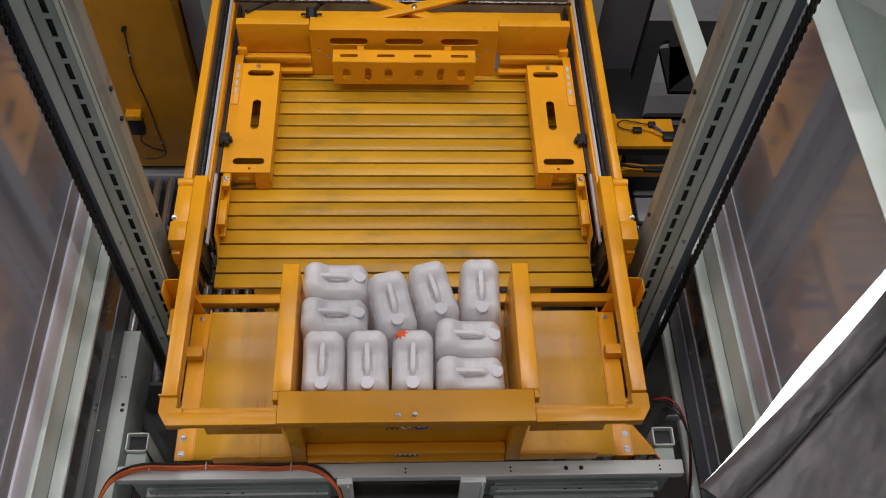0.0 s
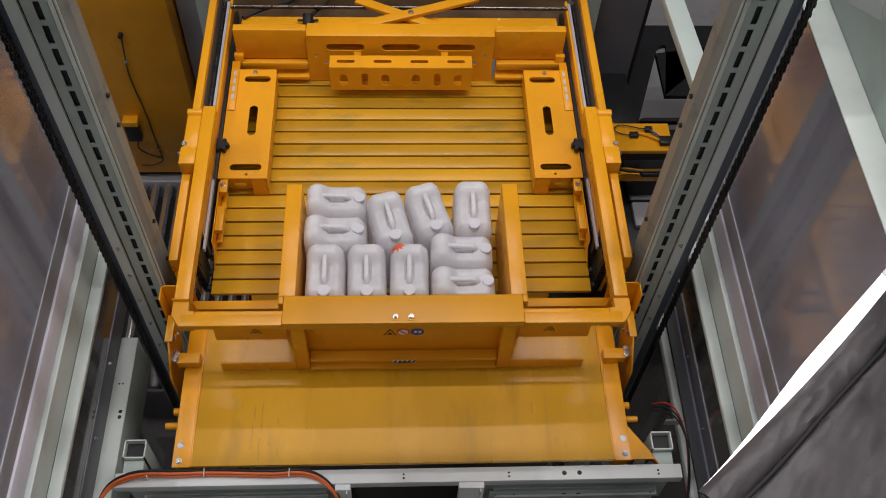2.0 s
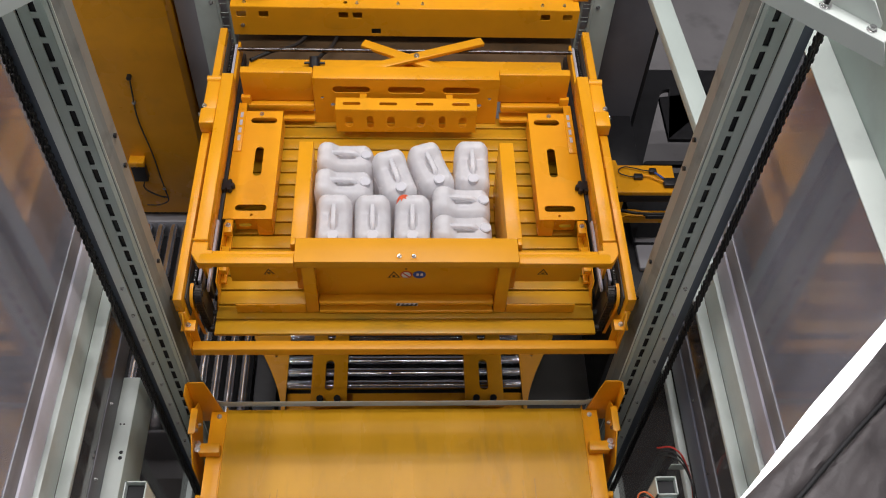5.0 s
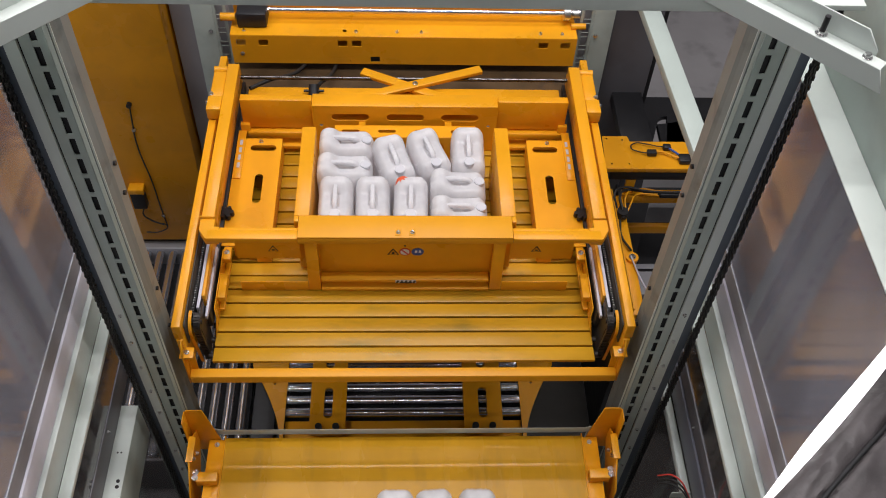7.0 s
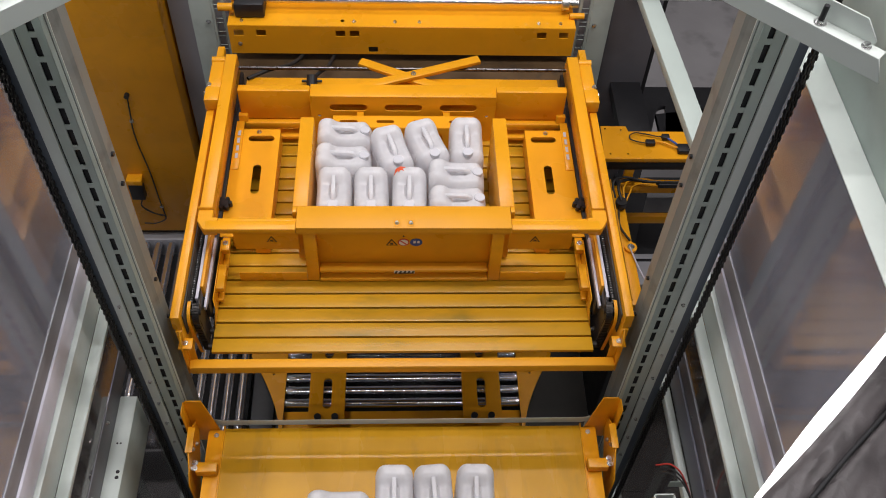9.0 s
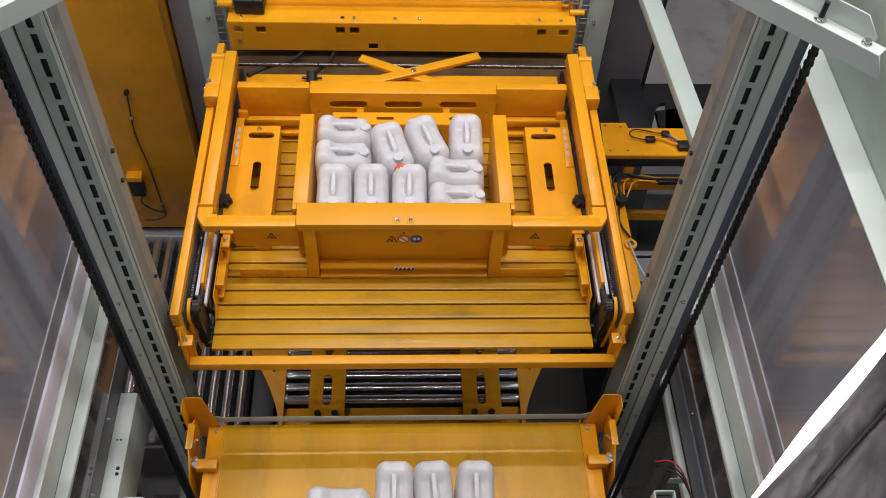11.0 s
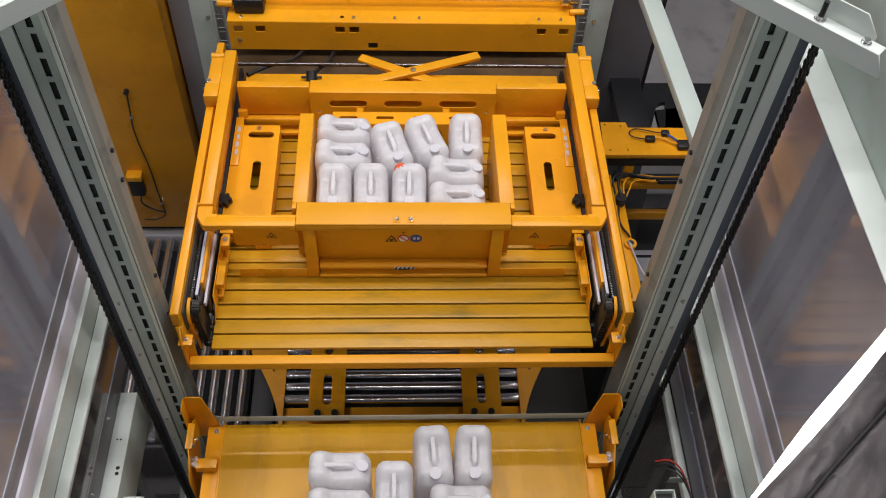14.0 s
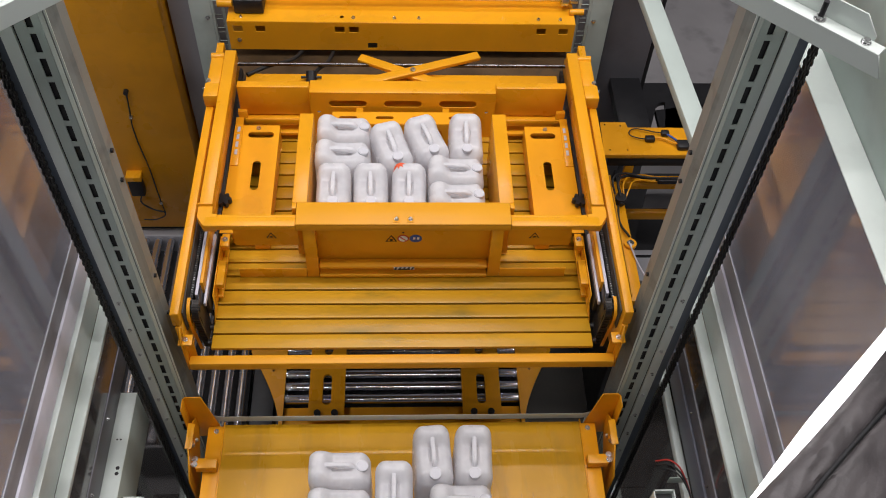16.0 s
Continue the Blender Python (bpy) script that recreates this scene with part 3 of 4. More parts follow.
        cuboid(bm, -0.008, 0.008, -0.011, 0.011, -0.002, 0.002, 0, pose(s * 1.036, y + 0.016 * math.cos(n), z + 0.016 * math.sin(n), a, 0, 0))
    part("sprocket_guard", bm, YELLOW, bed, "yellow curved guard")
    # stepped rollers at the slat ends
    for k in range(6):
        round_rod("slat_roller", (s * 0.966, 2.557 + 0.0905 * k, F - 0.010), (s * 0.985, 2.557 + 0.0905 * k, F - 0.010), 0.016, DARK_STEEL, bed, "", 10)
    # edge plate beside the slats
    plate("edge_plate", [(2.66, F + 0.01), (2.74, F + 0.06), (2.74, F + 0.14), (3.12, F + 0.14), (3.12, F + 0.01)], [], 0.006, face_x(s * 0.962), YELLOW, bed)
    block("edge_tab", (*sx(0.918, 0.958), 2.81, 2.965, 2.445, 2.478), YELLOW, bed, "", 0.003)
    block("edge_tab", (*sx(0.918, 0.958), 3.055, 3.139, 2.445, 2.482), YELLOW, bed, "", 0.003)
    block("edge_ledge", (*sx(0.930, 0.958), 2.80, 3.12, F + 0.03, F + 0.05), YELLOW, bed, "", 0.003)
    block("edge_block", (*sx(0.905, 0.958), 4.0, 4.03, F + 0.0, F + 0.2), YELLOW, bed, "", 0.003)
    bolt(bed, (s * 0.94, 3.10, 2.482), "z", 0.011)
    bolt(bed, (s * 0.944, 3.01, F + 0.05), "z", 0.008)
    # side guide plate over the slats
    g = plate("guide_plate", rect(*sx(0.715, 0.972), 3.14, 3.94),
              [stadium(s * 0.818, 3.865, 0.15, 0.048), stadium(s * 0.822, 3.55, 0.048, 0.22), stadium(s * 0.832, 3.215, 0.17, 0.045), ring(s * 0.825, 3.165, 0.009)],
              0.006, flat(2.486), YELLOW, bed, "yellow guide plate with long slots")
    block("turned_edge", (*sx(0.715, 0.721), 3.14, 3.94, F + 0.02, 2.483), YELLOW, bed, "", 0.001)
    block("plate_leg", (*sx(0.722, 0.80), 3.141, 3.2, F + 0.002, 2.482), YELLOW, bed, "", 0.003)
    plate("plate_front", rect(*sx(0.80, 0.92), F + 0.01, 2.482), [stadium(s * 0.87, F + 0.045, 0.07, 0.03)], 0.005, face_y(3.18), YELLOW, bed)
    block("plate_leg", (*sx(0.722, 0.92), 3.84, 3.87, F + 0.002, 2.455), YELLOW, bed, "", 0.003)
    bolt(bed, (s * 0.835, 3.915, 2.489), "z", 0.010)
    # slotted end strip with a pale scale
    block("scale_strip", (*sx(0.925, 0.972), 3.62, 4.0, 2.4895, 2.4965), YELLOW, bed, "", 0.003)
    for k in range(4):
        block("scale_mark", (*sx(0.938, 0.954), 3.70 + 0.06 * k, 3.74 + 0.06 * k, 2.4967, 2.4985), ALUMINIUM, bed, "", 0)
    # star knob
    bm = bmesh.new()
    bmesh.ops.create_cone(bm, cap_ends=True, segments=20, radius1=0.030, radius2=0.025, depth=0.028, matrix=pose(s * 0.968, 3.345, 2.515))
    for k in range(6):
        a = math.pi * k / 3
        bmesh.ops.create_cone(bm, cap_ends=True, segments=12, radius1=0.0125, radius2=0.011, depth=0.028, matrix=pose(s * 0.968 + 0.031 * math.cos(a), 3.345 + 0.031 * math.sin(a), 2.515))
    rod(bm, (s * 0.95, 3.345, 2.49), (s * 1.0, 3.345, 2.508), 0.008)
    part("star_knob", bm, BLACK, bed, "black star knob", True)

# ---- back stop at the end of the bed ----
stop = empty("back_stop", "yellow slotted back stop plate with angle bracket", "machine part")
Y = 4.0
plate("stop_plate", rect(-0.535, 0.535, F + 0.005, 2.69), [stadium(-0.318, 2.610, 0.22, 0.052), stadium(0, 2.610, 0.22, 0.052), stadium(0.318, 2.610, 0.22, 0.052),
      ring(-0.488, 2.545, 0.011), ring(0.488, 2.545, 0.011), ring(-0.43, 2.49, 0.014), ring(0.43, 2.49, 0.014)], 0.006, face_y(Y), YELLOW, stop)
block("stop_top", (-0.535, 0.535, Y - 0.003, Y + 0.10, 2.691, 2.697), YELLOW, stop, "", 0.002)
for x0, x1 in ((-0.945, -0.537), (0.537, 0.945)):
    block("wing_beam", (x0, x1, Y + 0.02, Y + 0.07, 2.50, 2.715), YELLOW, stop, "", 0.004)
    block("cross_tube", (x0 + 0.02, x1, Y - 0.01, Y + 0.05, 2.44, 2.49), YELLOW, stop, "", 0.012)
    block("cross_bar", (x0 + 0.02, x1, Y - 0.03, Y + 0.04, 2.375, 2.40), YELLOW, stop, "", 0.004)
plate("angle_face", rect(-0.405, 0.405, 2.405, 2.578), [stadium(x, 2.485, 0.04 if k in (1, 4) else 0.048, 0.10 if k in (1, 4) else 0.085) for k, x in enumerate((-0.33, -0.208, -0.09, 0.085, 0.208, 0.328))],
      0.005, face_y(3.865), YELLOW, stop, "yellow punched angle bracket")
plate("angle_top", rect(-0.405, 0.405, 3.866, 3.96), [stadium(x, 3.913, 0.105, 0.026) for x in (-0.315, -0.105, 0.105, 0.315)], 0.005, flat(2.5805), YELLOW, stop)
plate("angle_foot", rect(-0.405, 0.405, 3.868, 3.93), [stadium(x, 3.90, 0.06, 0.016) for x in (-0.33, -0.09, 0.085, 0.328)], 0.004, flat(2.403), YELLOW, stop)
for x in (-0.25, 0.25):
    block("angle_stay", (x - 0.02, x + 0.02, 3.96, 3.997, 2.50, 2.578), YELLOW, stop, "", 0.002)
# crossed arms behind the stop
for a, b, z in (((-0.36, 4.10), (0.46, 4.395), 2.635), ((-0.26, 4.395), (0.36, 4.10), 2.61)):
    d = Vector((b[0] - a[0], b[1] - a[1], 0))
    m = pose((a[0] + b[0]) / 2, (a[1] + b[1]) / 2, z, 0, 0, math.degrees(math.atan2(d.y, d.x)))
    block("scissor_arm", (-d.length / 2, d.length / 2, -0.03, 0.03, -0.012, 0.012), YELLOW, stop, "", 0.003, m)
bolt(stop, (0.06, 4.25, 2.648), "z", 0.012)
round_rod("guide_shaft", (-1.0, 4.345, 2.60), (1.0, 4.345, 2.60), 0.012, STEEL_DARK, stop, "dark steel guide shaft")
block("rear_sill", (-0.93, 0.93, 4.15, 4.28, 2.40, 2.585), YELLOW, stop, "", 0.006)
# sheet added to carry that shaded brown
block("rear_floor", (-1.05, 1.05, 4.285, 5.0, 2.40, 2.45), SHADED_BROWN, stop, "brown sheet for the shade behind the stop", 0)
for pts in ([(-0.92, 4.25, 2.60), (-0.80, 4.36, 2.575), (-0.68, 4.48, 2.52), (-0.60, 4.66, 2.475)], [(-0.54, 4.24, 2.60), (-0.51, 4.32, 2.58), (-0.46, 4.46, 2.52), (-0.42, 4.66, 2.475)]):
    tube_path("air_hose", pts, 0.012, CABLE, stop, "black hose")
part("hose_fitting", rod(rod(bmesh.new(), (-0.54, 4.20, 2.59), (-0.54, 4.25, 2.63), 0.032, 12), (-0.60, 4.22, 2.61), (-0.48, 4.22, 2.61), 0.008, 8), BLACK, stop, "black hose fitting", True)

# ---- gantry beam behind ----
gantry = empty("gantry_beam", "yellow folded steel beam with square openings", "beam")
Y = 4.588
plate("beam_face", rect(-1.06, 1.06, 2.51, 2.72), [rect(x - 0.030, x + 0.030, 2.645, 2.692) for x in (-1.0, -0.865, -0.383, -0.297, 0.855, 0.992)] + [rect(-0.215, -0.155, 2.525, 2.568)]
      + [ring(x, 2.535, 0.004) for x in (-0.99, -0.66, -0.34, 0.0, 0.31, 0.64, 0.97)], 0.006, face_y(Y), YELLOW, gantry)
plate("beam_top", rect(-1.06, 1.06, Y, Y + 0.22), [ring(-0.37, Y + 0.05, 0.014)], 0.006, flat(2.722), YELLOW, gantry)
block("beam_lip", (-1.06, 1.06, Y + 0.22, Y + 0.226, 2.70, 2.86), YELLOW, gantry, "", 0.002)
block("beam_rear", (-1.06, 1.06, Y + 0.15, Y + 0.156, 2.51, 2.719), YELLOW, gantry, "", 0.002)
round_rod("drive_shaft", (-0.9, Y + 0.15, 2.80), (1.04, Y + 0.15, 2.80), 0.016, CHROME, gantry, "bright steel drive shaft")
block("motor_box", (-1.02, -0.84, Y + 0.06, Y + 0.2, 2.73, 2.83), BLACK, gantry, "black drive unit", 0.012)
part("bearing", rod(rod(bmesh.new(), (0.98, Y + 0.15, 2.80), (1.02, Y + 0.15, 2.80), 0.045, 18), (1.03, Y + 0.15, 2.80), (1.08, Y + 0.15, 2.80), 0.03, 18), STEEL, gantry, "steel bearing", True)
round_rod("stub", (1.03, Y + 0.10, 2.74), (1.12, Y + 0.10, 2.74), 0.02, YELLOW, gantry)
round_rod("stub", (-1.03, Y + 0.10, 2.78), (-1.12, Y + 0.10, 2.78), 0.025, YELLOW, gantry)
for x in (-0.98, 0.835, 0.97, -0.3, -0.05, 0.1):
    bolt(gantry, (x, Y + 0.04, 2.725), "z", 0.008)
bolt(gantry, (-1.0, Y - 0.003, 2.585), "-y", 0.010)
for s in (-1, 1):
    c = empty("rear_column", "grey steel rear column with a row of slots", "column", group="rear columns")
    holes = [rect(s * 1.13 - 0.022, s * 1.13 + 0.022, 0.3 + 0.103 * k, 0.37 + 0.103 * k) for k in range(38)]
    plate("slotted_face", rect(*sorted((s * 1.09, s * 1.17)), 0.0, 4.7), holes, 0.005, face_y(4.72), GREY, c)
    block("side_face", (*sorted((s * 1.172, s * 1.30)), 4.715, 4.72, 0.0, 4.7), GREY, c, "", 0.001)
    block("column_core", (*sorted((s * 1.08, s * 1.30)), 4.76, 4.95, 0.0, 4.7), MID_GREY, c, "", 0.002)
    for z in (2.3, 2.65, 3.0):
        bolt(c, (s * 1.2, 4.713, z), "-y", 0.010)

# ---- pusher frame: moves along the bed; its own zero is the front edge ----
TOP = 2.793
pusher = empty("pusher_frame", "yellow pusher frame round the canister layer", "pusher frame")
block("front_bar", (-0.537, 0.537, 0.0, 0.145, TOP - 0.014, TOP), YELLOW_GLOSS, pusher, "", 0.003)
block("front_panel", (-0.50, 0.50, 0.062, 0.068, 2.36, TOP - 0.014), YELLOW, pusher, "yellow sheet front panel", 0.001)
block("front_edge", (-0.537, 0.537, 0.0, 0.006, TOP - 0.05, TOP - 0.0125), YELLOW_GLOSS, pusher, "", 0.001)
block("inner_wall", (-0.482, 0.482, 0.130, 0.136, 2.36, TOP - 0.014), YELLOW, pusher, "", 0.001)
block("lower_ledge", (-0.443, 0.443, 0.006, 0.0615, 2.412, 2.436), YELLOW_GLOSS, pusher, "", 0.009)
block("bottom_ledge", (-0.443, 0.443, 0.0, 0.0615, 2.345, 2.365), YELLOW_GLOSS, pusher, "", 0.004)
for s in (-1, 1):
    def sx2(a, b):
        return tuple(sorted((s * a, s * b)))
    block("panel_rib", (*sx2(0.445, 0.508), 0.0055, 0.0615, 2.345, TOP - 0.052), YELLOW, pusher, "", 0.004)
    block("side_bar", (*sx2(0.487, 0.562), 0.147, 0.785, 2.36, TOP - 0.004), YELLOW, pusher, "", 0.004)
    block("bar_end", (*sx2(0.539, 0.562), 0.108, 0.146, TOP - 0.06, TOP - 0.004), YELLOW, pusher, "", 0.003)
    block("wing_bar", (*sx2(0.539, 0.985), 0.0, 0.058, TOP - 0.045, TOP - 0.010), YELLOW, pusher, "", 0.004)
    block("wing_flange", (*sx2(0.539, 0.93), 0.059, 0.082, TOP - 0.045, TOP - 0.022), YELLOW, pusher, "", 0.003)
    block("wing_panel", (*sx2(0.539, 0.865), 0.058, 0.064, 2.55, TOP - 0.046), YELLOW, pusher, "", 0.001)
    block("foot_ledge", (*sx2(0.510, 0.862), 0.006, 0.014, 2.345, 2.415), YELLOW, pusher, "", 0.002)
    pts = [(s * 0.93, 0.005), (s * 0.99, 0.005), (s * 1.024, 0.06), (s * 1.024, 0.126), (s * 0.955, 0.126), (s * 0.955, 0.076), (s * 0.93, 0.076)]
    plate("corner_piece", pts if s > 0 else pts[::-1], [], 0.05, flat(TOP - 0.036), YELLOW, pusher)
    if s < 0:
        block("arm_end", (*sx2(0.952, 1.030), 0.128, 0.134, TOP - 0.10, TOP + 0.006), YELLOW, pusher, "yellow end plate", 0.001)
        for dx in (0.962, 1.02):
            bolt(pusher, (s * dx, 0.128, TOP - 0.015), "-y", 0.004)
    block("side_arm", (*sx2(0.957, 1.022), 0.135, 1.30, TOP - 0.085, TOP - 0.004), YELLOW, pusher, "", 0.005)
    block("carriage_block", (*sx2(1.024, 1.098), 1.03, 1.25, TOP - 0.085, TOP - 0.018), YELLOW, pusher, "", 0.008)
    block("carriage_shoe", (*sx2(1.024, 1.103), 0.92, 1.028, TOP - 0.085, TOP - 0.008), YELLOW, pusher, "", 0.004)
    round_rod("roller", (s * 1.025, 1.275, TOP - 0.035), (s * 1.10, 1.275, TOP - 0.035), 0.024, YELLOW, pusher)
    bolt(pusher, (s * 1.104, 1.0, TOP - 0.03), "x" if s > 0 else "-x", 0.012)
    bolt(pusher, (s * 1.09, 1.055, TOP - 0.018), "z", 0.010)
    # triangular warning mark on the wing
    tri = [(s * 0.675 - 0.026, 2.613), (s * 0.675 + 0.026, 2.613), (s * 0.675, 2.658)]
    w = plate("warning_mark", tri, [], 0.002, face_y(0.0565), BLACKPRINT, pusher, "black-edged yellow warning triangle", 0.0003)
    tri = [(s * 0.675 - 0.0185, 2.617), (s * 0.675 + 0.0185, 2.617), (s * 0.675, 2.649)]
    plate("mark_field", tri, [], 0.002, face_y(0.0552), YELLOW, w, "", 0.0003)
    plate("mark_sign", rect(s * 0.675 - 0.007, s * 0.675 + 0.007, 2.622, 2.632), [], 0.002, face_y(0.0540), BLACKPRINT, w, "", 0.0003)
for x in (-0.037, 0.033):
    plate("bolt_tab", rect(x - 0.016, x + 0.016, 0.012, 0.05), [], 0.003, flat(TOP + 0.002), YELLOW, pusher, "", 0.0008)
    bolt(pusher, (x, 0.03, TOP + 0.004), "z", 0.008)


def mark_y(y):
    return pose(0, y + 0.032, -0.069, 90, 0, 0)


tri = [(-0.094, 2.648), (-0.034, 2.648), (-0.064, 2.70)]
w = plate("warning_mark", tri, [], 0.002, mark_y(0.0285), BLACKPRINT, pusher, "black-edged yellow warning triangle", 0.0003)
plate("mark_field", [(-0.085, 2.653), (-0.043, 2.653), (-0.064, 2.69)], [], 0.002, mark_y(0.0272), YELLOW, w, "", 0.0003)
plate("mark_sign", rect(-0.071, -0.057, 2.657, 2.672), [], 0.002, mark_y(0.0260), BLACKPRINT, w, "", 0.0003)
w = plate("ban_mark", ring(-0.003, 2.673, 0.029, 28), [], 0.002, mark_y(0.0285), REDPRINT, pusher, "red and white round ban mark", 0.0003)
plate("mark_field", ring(-0.003, 2.673, 0.023, 28), [], 0.002, mark_y(0.0272), WHITE, w, "", 0.0003)
plate("mark_bar", [(-0.021, 2.687), (-0.017, 2.691), (0.015, 2.659), (0.011, 2.655)], [], 0.002, mark_y(0.0260), REDPRINT, w, "", 0.0003)
w = plate("order_mark", stadium(0.062, 2.673, 0.064, 0.058), [], 0.002, mark_y(0.0285), BLUE, pusher, "blue rounded order mark", 0.0003)
for x in (0.048, 0.068):
    plate("mark_sign", rect(x, x + 0.012, 2.667, 2.685), [], 0.002, mark_y(0.0272), WHITE, w, "", 0.0003)
plate("small_dot", ring(-0.003, 2.722, 0.005, 10), [], 0.002, mark_y(0.0285), BLACKPRINT, pusher, "", 0.0003)
w = plate("striped_label", rect(-0.052, 0.056, 2.411, 2.433), [], 0.002, face_y(0.0045), WHITE, pusher, "black and white striped label", 0.0003)
for k in range(5):
    x = -0.05 + 0.022 * k
    plate("label_bar", [(x, 2.4115), (x + 0.011, 2.4115), (x + 0.018, 2.4325), (x + 0.007, 2.4325)], [], 0.002, face_y(0.0032), BLACKPRINT, w, "", 0.0003)
plate("label_bar", rect(-0.03, 0.035, 2.4125, 2.419), [], 0.002, face_y(0.0020), BLACKPRINT, w, "", 0.0003)

# ---- lift table: its own zero is the top sheet ----
lift = empty("lift_table", "worn yellow sheet-metal lift table between the columns", "lift table")
bm = bmesh.new()
# the sheet lies in slightly tilted bands: (y, height)
BANDS = [(1.605, 0.0065), (1.830, 0.0), (1.971, -0.0034), (2.027, -0.0034), (2.115, 0.0), (2.227, -0.0038), (2.306, -0.0006), (2.373, -0.0028)]
by, bz = [b[0] for b in BANDS], [b[1] for b in BANDS]


def sheet_height(y):
    """The bands run into one another over a few centimetres."""
    return float(np.mean(np.interp(np.linspace(y - 0.014, y + 0.014, 9), by, bz)))


lines = []
for y in np.linspace(1.605, 2.373, 90):
    z = sheet_height(y)
    lines.append([bm.verts.new((x, y, z)) for x in (-0.957, 0.957)] + [bm.verts.new((x, y, -0.016)) for x in (0.957, -0.957)])
for a, b in zip(lines, lines[1:]):
    for k in range(4):
        bm.faces.new((a[k], a[(k + 1) % 4], b[(k + 1) % 4], b[k]))
bm.faces.new(lines[0])
bm.faces.new(lines[-1][::-1])
part("table_sheet", bm, YELLOW_WORN, lift, "worn yellow sheet with scratches", True)
for s in (-1, 1):
    def sx3(a, b):
        return tuple(sorted((s * a, s * b)))
    block("seam", (*sx3(0.957, 0.965), 1.605, 2.385, -0.010, 0.007), YELLOW, lift, "", 0.002)
    block("side_sheet", (*sx3(0.966, 1.045), 1.605, 2.365, -0.014, -0.003), YELLOW, lift, "", 0.002)
    block("under_beam", (*sx3(0.97, 1.04), 1.62, 2.36, -0.16, -0.0145), YELLOW, lift, "", 0.004)
    for y in (1.635, 1.71):
        bolt(lift, (s * 1.015, y, -0.003), "z", 0.011)
    bolt(lift, (s * 1.0, 2.335, -0.003), "z", 0.010)
    block("stop_block", (*sx3(0.968, 1.075), 2.10, 2.155, 0.002, 0.055), YELLOW, lift, "", 0.004)
    # upright guide bracket
    up = [(s * 1.132, -0.12), (s * 1.132, 0.285), (s * 1.118, 0.305), (s * 1.04, 0.305), (s * 0.985, -0.02), (s * 1.03, -0.12)]
    plate("bracket_plate", up if s < 0 else up[::-1], [], 0.006, face_y(2.372), YELLOW, lift)
    block("bracket_flange", (*sx3(1.128, 1.134), 2.30, 2.369, 0.0, 0.30), YELLOW, lift, "", 0.002)
    bend = [(2.04, -0.28), (2.10, -0.28), (2.365, -0.02), (2.365, 0.10), (2.30, 0.15), (2.16, 0.15), (2.04, 0.02)]
    plate("bracket_side", bend, [stadium(2.25, 0.07, 0.02, 0.05), ring(2.13, 0.02, 0.010)], 0.008, face_x(s * 1.10), YELLOW, lift)
    block("bracket_cap", (*sx3(1.082, 1.118), 2.16, 2.30, 0.15, 0.157), YELLOW, lift, "", 0.002)
    block("guide_shoe", (*sx3(1.105, 1.13), 2.20, 2.33, -0.02, 0.11), YELLOW, lift, "", 0.003)
    bolt(lift, (s * 1.095, 2.21, 0.09), "-x" if s > 0 else "x", 0.010)
    bolt(lift, (s * 1.095, 2.27, 0.03), "-x" if s > 0 else "x", 0.010)
    bolt(lift, (s * 1.08, 2.12, 0.055), "z", 0.012)
    bolt(lift, (s * 1.08, 2.15, 0.055), "z", 0.012)
    round_rod("pin", (s * 1.05, 1.83, -0.06), (s * 1.11, 1.83, -0.06), 0.016, YELLOW, lift)
    round_rod("pin", (s * 1.05, 1.90, -0.06), (s * 1.08, 1.90, -0.06), 0.018, YELLOW, lift)
for x, y0, y1 in ((-0.70, 1.68, 1.80), (-0.695, 1.83, 1.9), (-0.665, 1.62, 1.74), (-0.66, 1.77, 1.92), (-0.62, 1.7, 1.74), (-0.58, 1.65, 1.68), (-0.585, 1.80, 1.83),
                  (0.662, 1.70, 1.86), (0.667, 1.84, 1.97), (0.70, 1.68, 1.72), (0.60, 1.84, 1.90), (0.605, 1.93, 1.96), (0.74, 1.66, 1.69)):
    y = (y0 + y1) / 2
    z = sheet_height(y)
    slope = math.degrees(math.atan2(sheet_height(y1) - sheet_height(y0), y1 - y0))
    block("scratch", (0, 0.0035, y0 - y, y1 - y, -0.0004, 0.0006), SCRATCH, lift, "dark scuff line", 0, pose(x, y, z, slope, 0, 0))

plate("corner_flare", [(1.0455, 1.61), (1.15, 1.61), (1.13, 1.65), (1.0455, 1.77)], [], 0.006, flat(-0.008), YELLOW, lift)

stop_strip = empty("layer_stop", "grey bent sheet strip behind the lowered table", "strip")
plate("strip", rect(-0.97, 0.97, LOW - 0.01, LOW + 0.038), [], 0.004, face_y(2.40), GREY_LIGHT, stop_strip)
for s in (-1, 1):
    p = [(s * 0.971, LOW - 0.01), (s * 1.035, LOW + 0.015), (s * 1.035, LOW + 0.062), (s * 0.971, LOW + 0.038)]
    plate("strip_end", p if s > 0 else p[::-1], [], 0.004, face_y(2.40), GREY_LIGHT, stop_strip)
    block("strip_post", (*sorted((s * 1.0, s * 1.03)), 2.403, 2.42, 0, LOW + 0.0), GREY, stop_strip, "", 0.002)


